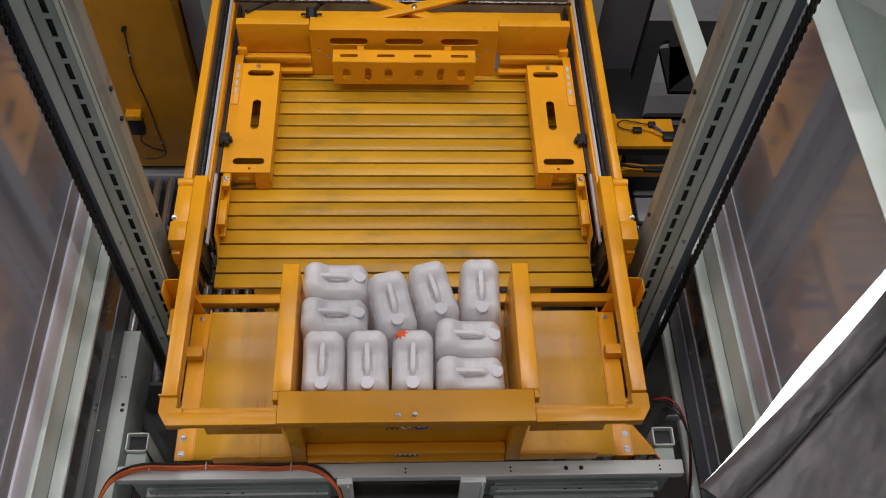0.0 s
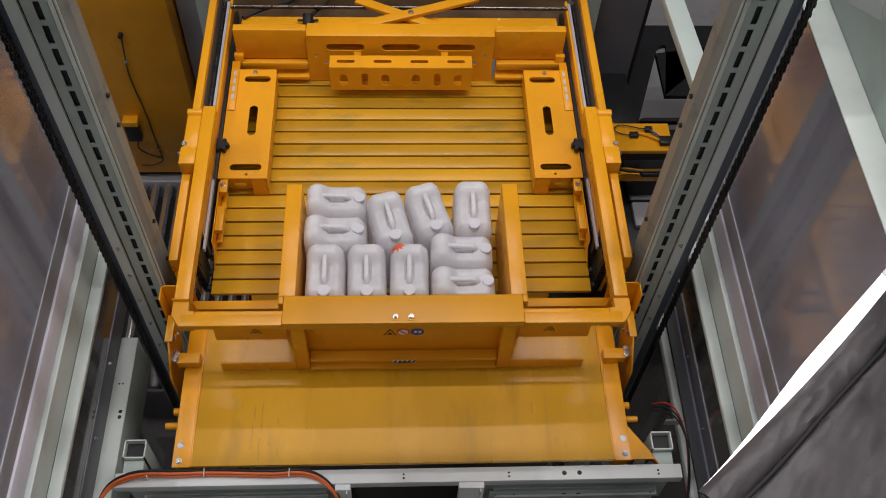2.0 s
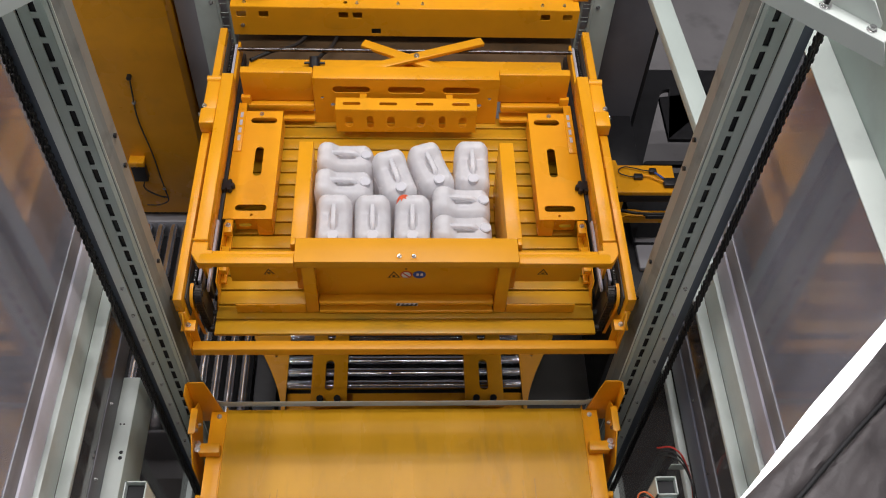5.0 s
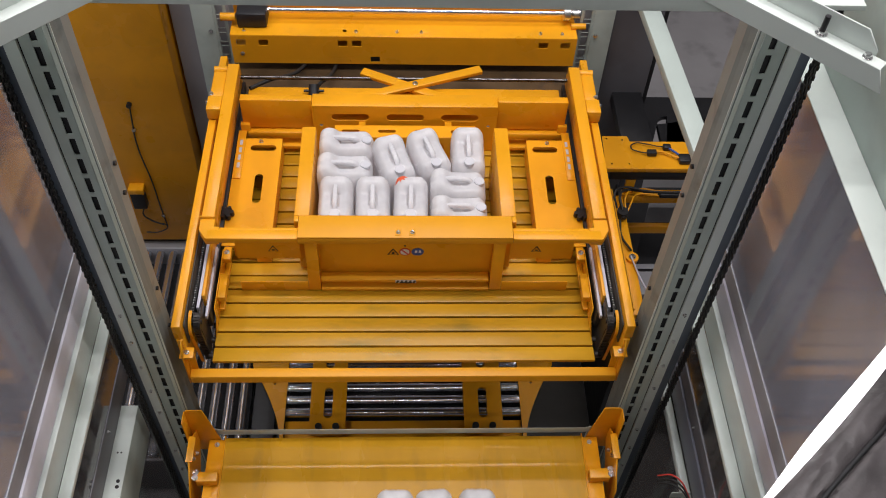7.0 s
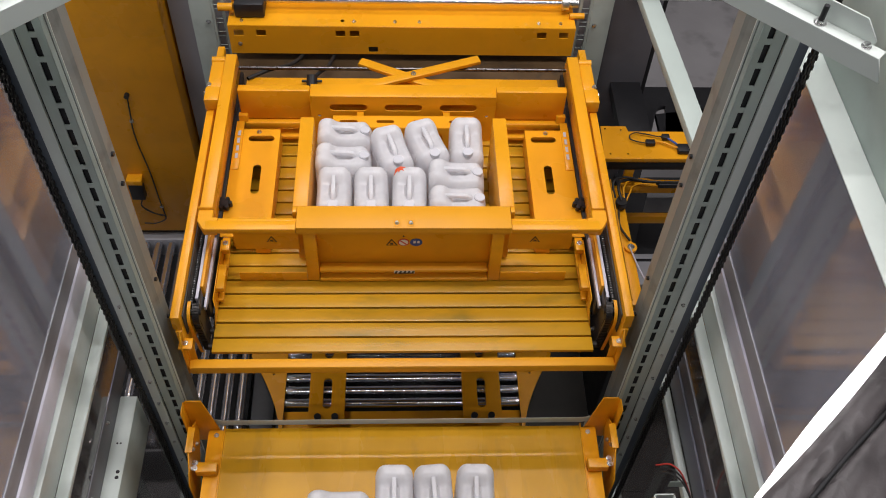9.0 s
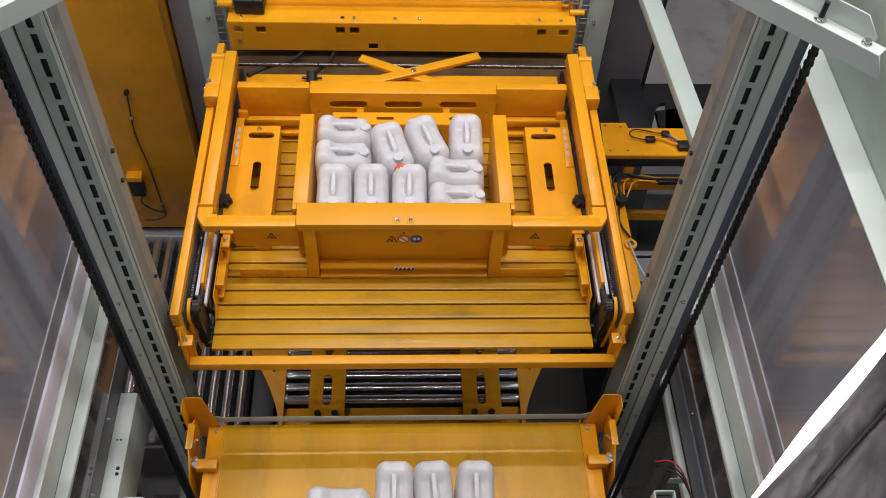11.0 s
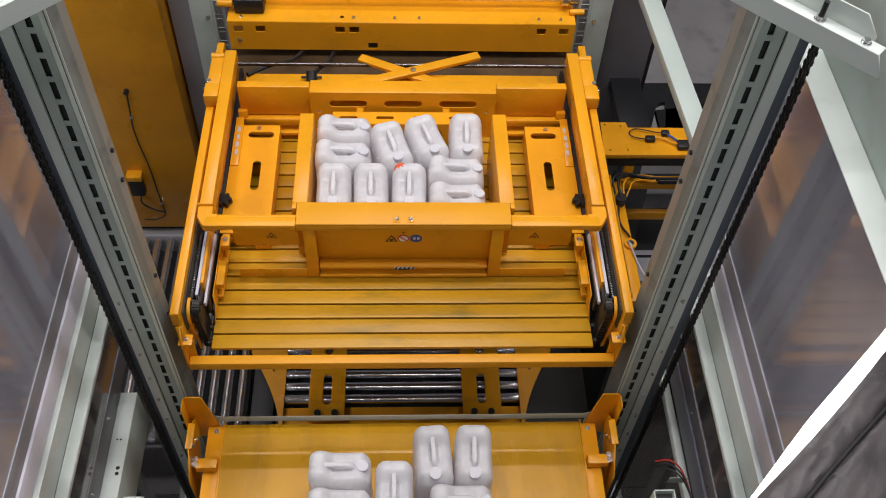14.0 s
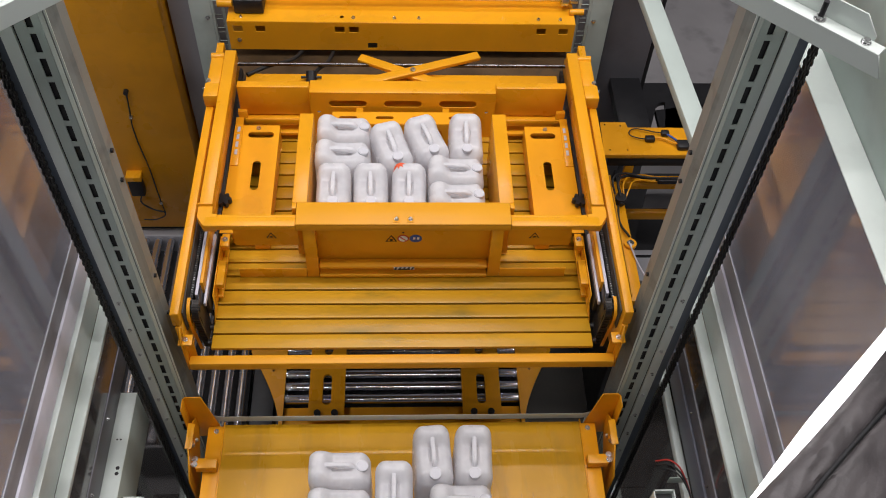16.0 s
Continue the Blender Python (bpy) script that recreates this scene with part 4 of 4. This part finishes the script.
# ---- canisters ----
def canister():
    """A stackable canister, cap towards -y, standing on its own zero."""
    can = empty("jerrican", "translucent white plastic canister with moulded handle", "jerrican", group="canisters")
    W, L, Hh, r = 0.0925, 0.150, 0.424, 0.046
    n = 20
    bm = bmesh.new()
    bmesh.ops.create_cube(bm, size=2)
    bmesh.ops.subdivide_edges(bm, edges=bm.edges, cuts=n, use_grid_fill=True)
    for v in bm.verts:
        p = Vector((v.co.x * W, v.co.y * L, (v.co.z + 1) / 2 * Hh))
        lowr = 0.022
        up = p.z > Hh / 2
        q = Vector((max(-W + r, min(W - r, p.x)), max(-L + r, min(L - r, p.y)), min(Hh - r, p.z) if up else max(lowr, p.z)))
        d = p - q
        if d.length > 1e-6:
            if up or abs(d.z) < 1e-6:
                p = q + d.normalized() * r
            else:
                flat_d = Vector((d.x, d.y, 0))
                k = flat_d.length
                p = q + (flat_d.normalized() * min(k, r) if k > 1e-6 else Vector()) + Vector((0, 0, d.z))
        u, w = p.x / W, p.y / L
        top = smooth_step(0.25, 0.39, p.z)
        # hump at the back, recess beside the handle, lower deck under the cap
        fall = 0.045 * (1 - smooth_step(0.20, 0.60, w)) * (1 - 0.10 * (1 - smooth_step(-0.56, -0.38, w)))
        fall *= 1 - 0.38 * smooth_step(0.40, 1.0, abs(u))
        fall += 0.014 * smooth_step(-0.7, -1.0, w)
        # grip opening under the handle
        fall += 0.015 * (1 - smooth_step(0.14, 0.36, abs(u))) * smooth_step(-0.40, -0.30, w) * (1 - smooth_step(0.22, 0.34, w))
        crown = smooth_step(0.345, 0.42, p.z)
        p.x *= 1 - 0.13 * crown
        p.y *= 1 - 0.05 * crown
        p.z -= top * fall
        # shallow panels in the sides, narrower foot
        side = smooth_step(0.03, 0.07, p.z) * (1 - smooth_step(0.25, 0.30, p.z))
        p.x *= (1 - 0.012 * side) * (1 - 0.03 * top * (0.5 + 0.5 * abs(w)))
        p.y *= 1 - 0.010 * side
        v.co = p
    spots = [v.co.copy() for v in bm.verts if v.co.z > 0.3]
    part("body", bm, HDPE, can, "", True)
    pts = [(0.105, 0.392), (0.080, 0.401), (0.045, 0.402), (0.0, 0.400), (-0.040, 0.398), (-0.056, 0.390), (-0.068, 0.374), (-0.080, 0.350)]
    bm = bmesh.new()
    rings = []
    for i, (y, z) in enumerate(pts):
        a = pts[max(0, i - 1)]
        b = pts[min(len(pts) - 1, i + 1)]
        t = Vector((0, b[0] - a[0], b[1] - a[1])).normalized()
        nrm = Vector((0, -t.z, t.y))
        if nrm.z < 0:
            nrm = -nrm
        loop = []
        for k in range(12):
            ang = 2 * math.pi * k / 12
            cx, cz = math.cos(ang), math.sin(ang)
            loop.append(bm.verts.new(Vector((0.0125 * abs(cx) ** 0.6 * (1 if cx > 0 else -1), y, z)) + nrm * (0.0130 * abs(cz) ** 0.6 * (1 if cz > 0 else -1))))
        rings.append(loop)
    for a, b in zip(rings, rings[1:]):
        for k in range(12):
            bm.faces.new((a[k], a[(k + 1) % 12], b[(k + 1) % 12], b[k]))
    bm.faces.new(rings[0])
    bm.faces.new(rings[-1][::-1])
    part("handle", bm, HDPE, can, "", True)
    bm = bmesh.new()
    rod(bm, (0, -0.1080, 0.325), (0, -0.1095, 0.367), 0.026, 22)
    part("neck", bm, HDPE, can, "", True)
    bm = bmesh.new()
    rod(bm, (0, -0.1095, 0.3675), (0, -0.1107, 0.3900), 0.0280, 28)
    rod(bm, (0, -0.1107, 0.3895), (0, -0.1109, 0.3920), 0.0240, 24)
    cap = part("cap", bm, CAP, can, "white screw cap", True)
    return can, spots


SPIN = 90  # turns the cap towards +x
LAYER = [(-0.324, 2.330, SPIN), (-0.326, 2.142, SPIN), (-0.367, 1.903, 0), (-0.172, 1.903, 1), (0.028, 1.903, -1), (0.282, 1.840, SPIN + 1), (0.281, 2.026, SPIN - 1),
         (0.346, 2.279, 0), (0.128, 2.266, 16), (-0.064, 2.213, 13)]
FED = [("a", -0.313, SPIN), ("b", 0.141, 4), ("c", 0.341, -1), ("d", -0.050, 0), ("e", 0.270, SPIN), ("f", -0.310, SPIN - 1)]
first, spots = canister()
layer_cans, fed_cans = [], []
for k, (x, y, a) in enumerate(LAYER):
    c = first if k == 0 else copy_thing(first, pose(x, y, F, 0, 0, a))
    c["label"] = "translucent white plastic canister standing inside the pusher frame"
    layer_cans.append(c)
for n, x, a in FED:
    c = copy_thing(first, pose(x, 0.5, LOW, 0, 0, a))
    c["label"] = "translucent white plastic canister sliding onto the lift table"
    fed_cans.append(c)
marked = layer_cans[4]
marked["label"] = "translucent white canister with a torn orange mark on top"
rng = random.Random(5)
bm = bmesh.new()
rim = []
for k in range(16):
    a = 2 * math.pi * k / 16
    f = (1.0, 0.55)[k % 2] * (0.85 + 0.3 * rng.random())
    rim.append((-0.056 + 0.036 * f * math.cos(a), 0.112 + 0.034 * f * math.sin(a)))


def on_body(x, y):
    near = sorted(spots, key=lambda s: (s.x - x) ** 2 + (s.y - y) ** 2)[:3]
    return max(s.z for s in near) + 0.002


mid = bm.verts.new((-0.056, 0.112, on_body(-0.056, 0.112)))
ring_in = [bm.verts.new(((x - 0.056) / 2, (y + 0.112) / 2, on_body((x - 0.056) / 2, (y + 0.112) / 2))) for x, y in rim]
ring_out = [bm.verts.new((x, y, on_body(x, y))) for x, y in rim]
for k in range(16):
    h = (k + 1) % 16
    bm.faces.new((mid, ring_in[k], ring_in[h]))
    bm.faces.new((ring_in[k], ring_out[k], ring_out[h], ring_in[h]))
part("orange_mark", bm, ORANGEPRINT, marked, "torn orange sticker")

# ---- pallet conveyor below ----
low = empty("pallet_conveyor", "steel roller conveyor with yellow side plates near the floor", "conveyor")
rm = None
for k in range(9):
    if rm is None:
        ob = round_rod("roller", (-0.84, 0, 0), (0.86, 0, 0), 0.036, CHROME, low, "", 20)
        rm = ob.data
    else:
        ob = new("roller", rm)
        ob.parent = low
    ob.location = (0, 3.285 + 0.1 * k, 0.40)
for x0, x1 in ((-0.66, -0.41), (0.43, 0.70)):
    plate("slotted_bar", rect(x0, x1, 3.08, 4.0), [stadium((x0 + x1) / 2, 3.33, 0.064, 0.25), stadium((x0 + x1) / 2, 3.74, 0.064, 0.25)], 0.02, flat(0.46), YELLOW, low, "yellow slotted transfer bar")
    for dx in (-0.06, 0.06):
        part("rubber_stop", rod(bmesh.new(), ((x0 + x1) / 2 + dx, 3.13, 0.47), ((x0 + x1) / 2 + dx, 3.13, 0.50), 0.024, 12), BLACK, low, "black rubber stop", True)
for s in (-1, 1):
    curve = [(s * (0.86 + 0.24 * (k / 8) ** 1.5), 3.05 + 0.6 * k / 8) for k in range(9)]
    pts = [(s * 0.84, 3.0)] + curve + [(s * 1.12, 4.1), (s * 0.84, 4.1)]
    sh = plate("side_plate", pts if s > 0 else pts[::-1], [ring(s * 0.93, 3.5, 0.012)], 0.02, flat(0.44), YELLOW, low)
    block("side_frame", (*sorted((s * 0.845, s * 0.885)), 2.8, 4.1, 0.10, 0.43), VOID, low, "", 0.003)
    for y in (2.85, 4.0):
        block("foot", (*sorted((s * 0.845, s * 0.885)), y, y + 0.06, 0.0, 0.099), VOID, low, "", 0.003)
block("front_bar", (-0.84, 0.84, 3.0, 3.22, 0.30, 0.40), YELLOW, low, "yellow front cross bar", 0.004)
# black sheet added under the rollers, for the shade in the gaps
block("drip_tray", (-0.84, 0.84, 2.8, 4.1, 0.24, 0.26), BLACK, low, "black sheet for the shade under the rollers", 0)
side = empty("side_roller_conveyor", "steel roller conveyor leaving at the side", "conveyor")
for k in range(12):
    ob = round_rod("roller", (0, 2.95, 0), (0, 4.74, 0), 0.034, ZINC_ROLLER, side, "", 18) if k == 0 else new("roller", rm2)
    rm2 = ob.data
    ob.parent = side
    ob.location = (-2.25 + 0.1 * k, 0, 0.40)
for y in (2.90, 4.74):
    block("side_frame", (-2.3, -1.12, y, y + 0.02, 0.0, 0.45), MID_GREY, side, "", 0.004)
# same added shade sheet below the side rollers
block("drip_tray", (-2.3, -1.12, 2.95, 4.74, 0.24, 0.26), BLACK, side, "black sheet for the shade under the rollers", 0)
block("chain_guard", (-1.08, -0.92, 3.0, 4.67, 0.30, 0.36), BLACK, side, "black chain guard", 0.004)

# ---- around and behind ----
cab = empty("yellow_cabinet", "tall yellow painted machine housing", "cabinet")
block("body", (-3.0, -1.62, 5.15, 6.2, 0.06, 4.2), YELLOW, cab, "", 0.012)
block("plinth", (-2.96, -1.66, 5.19, 6.15, 0.0, 0.06), BLACK, cab, "", 0)
tube_path("cable", [(-2.0, 5.135, 1.62), (-2.015, 5.135, 1.45), (-2.03, 5.135, 1.25), (-2.0, 5.135, 0.81), (-1.99, 5.135, 0.45), (-1.98, 5.135, 0.27)], 0.0055, CABLE, cab, "black cable")
tube_path("cable", [(-2.13, 5.13, 0.38), (-2.06, 5.12, 0.33), (-1.98, 5.13, 0.27), (-2.05, 5.12, 0.21), (-2.17, 5.13, 0.19)], 0.0055, CABLE, cab, "black cable")
tube_path("cable", [(-2.12, 5.10, 0.52), (-2.14, 5.11, 0.44), (-2.10, 5.12, 0.36), (-2.0, 5.12, 0.30)], 0.006, CABLE, cab, "black cable")
part("gland", rod(bmesh.new(), (-2.0, 5.115, 1.635), (-2.0, 5.15, 1.635), 0.018, 12), BLACK, cab)
for z, x in ((1.38, -2.02), (0.40, -1.99)):
    block("clip", (x - 0.014, x + 0.014, 5.125, 5.15, z - 0.012, z + 0.012), STEEL, cab, "", 0.003)
block("sensor_plate", (-2.19, -2.07, 5.07, 5.15, 0.73, 0.78), YELLOW, cab, "", 0.003)
block("sensor", (-2.19, -2.08, 5.08, 5.15, 0.54, 0.725), BLACK, cab, "black sensor", 0.010)
gc = empty("grey_cabinet", "grey steel cabinet behind the machine", "cabinet")
block("body", (-1.60, -1.32, 5.3, 6.0, 0.0, 4.0), MID_GREY, gc, "", 0.008)
dc = empty("dark_cabinet", "dark grey steel housing behind the machine", "cabinet")
block("body", (1.31, 1.62, 4.75, 5.6, 0.0, 4.0), DARK_GREY, dc, "", 0.008)
block("door_edge", (1.625, 1.665, 4.8, 5.6, 0.4, 3.6), BLACK, dc, "", 0.01)
shelf = empty("sensor_carriage", "yellow sensor carriage with bracket, arm and loose hoses", "machine part")
plate("bracket_sheet", [(1.25, 3.995), (1.80, 3.995), (1.80, 4.225), (1.43, 4.225), (1.42, 4.272), (1.26, 4.272)], [ring(1.285, 4.25, 0.008), ring(1.385, 4.24, 0.008), ring(1.29, 4.03, 0.008), ring(1.40, 4.03, 0.008)],
      0.006, flat(2.20), YELLOW, shelf)
block("bracket_front", (1.25, 1.80, 3.988, 3.994, 2.17, 2.203), YELLOW, shelf, "", 0.001)
block("black_box", (1.28, 1.95, 3.995, 4.2, 2.09, 2.165), BLACK, shelf, "black box under the sheet", 0.01)
block("slide_block", (1.40, 1.60, 4.201, 4.7495, 2.07, 2.15), BLACK, shelf, "black slide block running on the housing", 0.003)
tube_path("loop_cable", [(1.545, 4.10, 2.225), (1.47, 4.12, 2.22), (1.425, 4.15, 2.222), (1.45, 4.19, 2.222), (1.53, 4.185, 2.222), (1.60, 4.165, 2.222), (1.66, 4.16, 2.225)], 0.004, CABLE, shelf)
tube_path("loop_cable", [(1.55, 4.11, 2.225), (1.61, 4.115, 2.225), (1.68, 4.08, 2.225), (1.73, 4.05, 2.23)], 0.006, YELLOW, shelf, "yellow cable")
tube_path("loop_cable", [(1.65, 4.16, 2.225), (1.69, 4.12, 2.225), (1.74, 4.07, 2.225), (1.80, 4.05, 2.225)], 0.007, BLUE, shelf, "blue cable")
block("plug", (1.63, 1.68, 4.14, 4.18, 2.204, 2.235), BLACK, shelf, "black plug", 0.008)
block("plug", (1.71, 1.80, 4.02, 4.09, 2.204, 2.24), BLACK, shelf, "black plug", 0.010)
block("sensor", (1.52, 1.58, 4.09, 4.13, 2.204, 2.235), BLACK, shelf, "black sensor", 0.006)
block("arm", (1.318, 1.39, 3.05, 3.975, 1.92, 1.97), YELLOW, shelf, "", 0.004)
block("arm_rib", (1.308, 1.316, 3.05, 3.975, 1.92, 2.03), YELLOW, shelf, "", 0.002)
block("cross_arm", (1.392, 2.2, 3.97, 4.03, 1.90, 1.965), YELLOW, shelf, "", 0.004)
block("cross_arm", (1.392, 2.2, 4.03, 4.07, 1.52, 1.59), YELLOW, shelf, "", 0.004)
block("arm_link", (1.40, 1.46, 3.998, 4.025, 1.966, 2.089), YELLOW, shelf, "", 0.003)
block("arm_link", (1.40, 1.44, 4.035, 4.065, 1.591, 1.899), YELLOW, shelf, "", 0.003)
part("valve", rod(rod(bmesh.new(), (1.36, 3.80, 1.97), (1.36, 3.80, 2.02), 0.035, 14), (1.36, 3.75, 2.0), (1.36, 3.85, 2.0), 0.014, 10), BLACK, shelf, "black valve", True)
part("end_joint", rod(bmesh.new(), (1.372, 3.46, 1.97), (1.372, 3.46, 1.99), 0.038, 18), YELLOW, shelf, "", True)
bolt(shelf, (1.372, 3.46, 1.99), "z", 0.016)
tube_path("hose", [(1.36, 3.80, 2.02), (1.35, 3.90, 2.05), (1.40, 3.965, 2.03), (1.6, 3.965, 2.0), (1.9, 3.96, 1.98)], 0.009, CABLE, shelf, "black hose")
tube_path("hose", [(1.385, 3.82, 1.99), (1.40, 3.93, 2.02), (1.48, 4.0, 2.0), (1.65, 4.0, 1.98)], 0.006, YELLOW, shelf, "yellow air tube")
tube_path("hose", [(1.33, 3.84, 2.0), (1.32, 3.92, 2.06), (1.38, 3.97, 2.05), (1.55, 3.955, 2.03), (1.8, 3.95, 2.03)], 0.007, CABLE, shelf, "black hose")
tube_path("hose", [(1.38, 3.78, 1.99), (1.42, 3.86, 2.03), (1.46, 3.93, 2.02), (1.6, 3.94, 2.02)], 0.005, YELLOW, shelf, "yellow air tube")
block("valve_plug", (1.62, 1.80, 3.935, 3.965, 1.985, 2.02), BLACK, shelf, "black plug row on the hoses", 0.006)
tube_path("hose", [(1.34, 3.75, 1.99), (1.33, 3.62, 1.99), (1.37, 3.50, 2.0)], 0.007, CABLE, shelf, "black hose")
tube_path("hose", [(1.36, 3.46, 2.0), (1.40, 3.3, 1.98), (1.48, 3.15, 1.9), (1.50, 3.0, 1.7)], 0.005, ALUMINIUM, shelf, "grey air tube")
base = empty("control_housing", "black machine housing with rounded openings beside the bed", "machine housing")
block("body", (1.42, 2.6, 3.3, 4.45, 0.0, 1.15), BLACK, base, "", 0.01)
plate("frame_plate", rect(1.6, 2.9, 3.95, 5.72), [[(2.02 + 0.1 * (1 - math.sin(a)), 5.40 + 0.1 * math.cos(a)) for a in [k * math.pi / 12 for k in range(7)]][::-1] + [(2.02, 4.95), (2.6, 4.95), (2.6, 5.5)],
      stadium(2.1, 4.66, 0.66, 0.12)], 0.04, flat(1.21), BLACK, base, "black plate with rounded openings")
for x, y in ((1.63, 5.66), (2.86, 5.66)):
    block("leg", (x - 0.03, x + 0.03, y - 0.03, y + 0.03, 0.0, 1.189), BLACK, base, "", 0.002)
block("grey_tray", (1.62, 2.3, 3.75, 4.02, 1.152, 1.20), MID_GREY, base, "grey tray on the base", 0.01)
tube = empty("rear_rail", "pale grey steel rail running back from the guard post", "rail")
d0, d1 = Vector((1.385, 5.3, 3.0)), Vector((1.552, 2.80, 3.0))
q = (d1 - d0).to_track_quat("Y", "Z").to_matrix().to_4x4()
ln = (d1 - d0).length
block("tube", (-0.055, 0.055, -ln / 2, ln / 2, -0.03, 0.03), GREY, tube, "", 0.006, Matrix.Translation((d0 + d1) / 2) @ q)

# ---- lit work light under a black fabric hood, close by ----
hood = empty("work_light", "white work light under a black padded fabric hood", "lamp")
bm = bmesh.new()
N = 28
ax = Vector((0.775, 0.85, 4.0))
bx = Vector((1.70, 1.70, 4.0))
along = (bx - ax).normalized()
out = Vector((-along.y, along.x, 0))
rows_ = []


def hem(t):
    return ax.lerp(bx, t) + out * 0.010 - out * 0.022 * math.sin(math.pi * t)


for i in range(N + 1):
    t = 0.02 + 0.98 * i / N
    p = hem(t)
    w = 0.001 + 0.042 * smooth_step(0.02, 0.5, t) - 0.010 * smooth_step(0.55, 1.0, t)
    rows_.append((bm.verts.new(p - out * 0.004 + Vector((0, 0, -0.02))), bm.verts.new(p + out * w + Vector((0, 0, -0.02)))))
for a, b in zip(rows_, rows_[1:]):
    bm.faces.new((a[0], b[0], b[1], a[1]))
ext = bmesh.ops.extrude_face_region(bm, geom=bm.faces[:])
bmesh.ops.translate(bm, vec=(0, 0, -0.01), verts=[v for v in ext["geom"] if isinstance(v, bmesh.types.BMVert)])
part("diffuser", bm, GLOW, hood, "glowing white diffuser edge")
bm = bmesh.new()
grid = []
NH, MH = 110, 60
for i in range(NH + 1):
    t = i / NH
    p = hem(t)
    line = []
    for j in range(MH + 1):
        q = j / MH
        depth = 0.62 * q ** 1.3
        pad = 0.016 * math.sin(math.pi * min(1.0, depth / 0.095)) if depth < 0.095 else 0.0
        crease = 0.012 * abs(noise.noise(Vector((t * 14 + depth * 20, depth * 26, 4.0)))) * (1.0 if depth < 0.095 else 0.45)
        folds = 0.014 * noise.noise(Vector((t * 4, depth * 5, 2.0))) + 0.006 * noise.noise(Vector((t * 11, depth * 14, 7.0)))
        z = -0.012 * (1 - min(1.0, depth / 0.02)) + pad - crease + folds - 0.07 * depth - 0.012 * math.exp(-((depth - 0.098) / 0.010) ** 2)
        line.append(bm.verts.new(p - out * depth + Vector((0, 0, z))))
    grid.append(line)
for a, b in zip(grid, grid[1:]):
    for j in range(MH):
        bm.faces.new((a[j], b[j], b[j + 1], a[j + 1]))
ext = bmesh.ops.extrude_face_region(bm, geom=bm.faces[:])
bmesh.ops.translate(bm, vec=(0, 0, 0.012), verts=[v for v in ext["geom"] if isinstance(v, bmesh.types.BMVert)])
part("hood", bm, FABRIC, hood, "black padded fabric hood with seam", True)
seam = [hem(k / 12) - out * (0.095 + 0.004 * math.sin(k)) + Vector((0, 0, 0.012)) for k in range(13)]
tube_path("piping", [tuple(p) for p in seam], 0.007, RUBBER, hood, "black seam piping")


# ---- movement ----
def motions():
    push = [(0.0, 1.580), (0.5, 1.704), (1.0, 1.828), (1.5, 1.953), (2.0, 2.076), (2.5, 2.200), (3.0, 2.324), (3.5, 2.449), (4.0, 2.572),
            (4.2, 2.616), (4.35, 2.631), (4.7, 2.632), (5.1, 2.636), (5.4, 2.690), (6.0, 2.840), (6.35, 2.925), (6.6, 2.947), (7.0, 2.948), (16.0, 2.948)]
    walk(pusher, [(t, pose(0, y, 0)) for t, y in push])
    for c, (x, y, a) in zip(layer_cans, LAYER):
        lean = 4.5 if 5 < a < 30 else 0.0  # the two slanting ones turn a little more on the way
        walk(c, [(t, pose(x, y + p - 1.580, F, 0, 0, a + lean * smooth_step(1.0, 4.2, t))) for t, p in push])
    rise = [(0.0, -0.49), (4.9, -0.49), (5.15, -0.44), (5.8, -0.06), (6.1, 0.0), (16.0, 0.0)]
    walk(shelf, [(t, pose(0, 0, z)) for t, z in rise])
    down = [(0.0, 0.0), (3.6, 0.0), (3.75, 0.012), (4.0, 0.149), (4.25, 0.302), (4.5, 0.454), (4.65, 0.530), (4.8, 0.544), (16.0, 0.544)]
    walk(lift, [(t, pose(0, 0, F - d)) for t, d in down])
    bc = [(0.0, 0.30), (5.2, 0.30), (6.9, 1.66), (7.0, 1.728), (7.15, 1.780), (7.3, 1.802), (7.5, 1.806), (13.15, 1.806), (13.3, 1.823), (13.5, 1.895), (13.75, 1.985), (13.85, 1.992), (16.0, 1.992)]
    dd = [r for r in bc if r[0] < 13.1] + [(16.0, 1.806)]
    aa = [(0.0, -0.30), (6.0, 0.40), (7.3, 1.66), (7.6, 1.715), (8.5, 1.742), (9.0, 1.745), (13.15, 1.745), (13.3, 1.765), (13.5, 1.835), (13.75, 1.92), (13.85, 1.925), (16.0, 1.925)]
    ee = [(0.0, -0.55), (6.9, -0.45), (11.0, 0.5), (12.2, 1.2), (13.0, 1.55), (13.15, 1.574)] + [(t, y - 0.244) for t, y in bc if t > 13.2]
    ff = [(0.0, -0.85), (7.3, -0.45), (11.0, 0.6), (12.2, 1.2), (13.0, 1.535), (13.15, 1.555)] + [(t, y - 0.190) for t, y in aa if t > 13.2]
    for c, (n, x, a), rows in zip(fed_cans, FED, (aa, bc, bc, dd, ee, ff)):
        walk(c, [(t, pose(x, y + 0.022, LOW, 0, 0, a)) for t, y in rows])


motions()
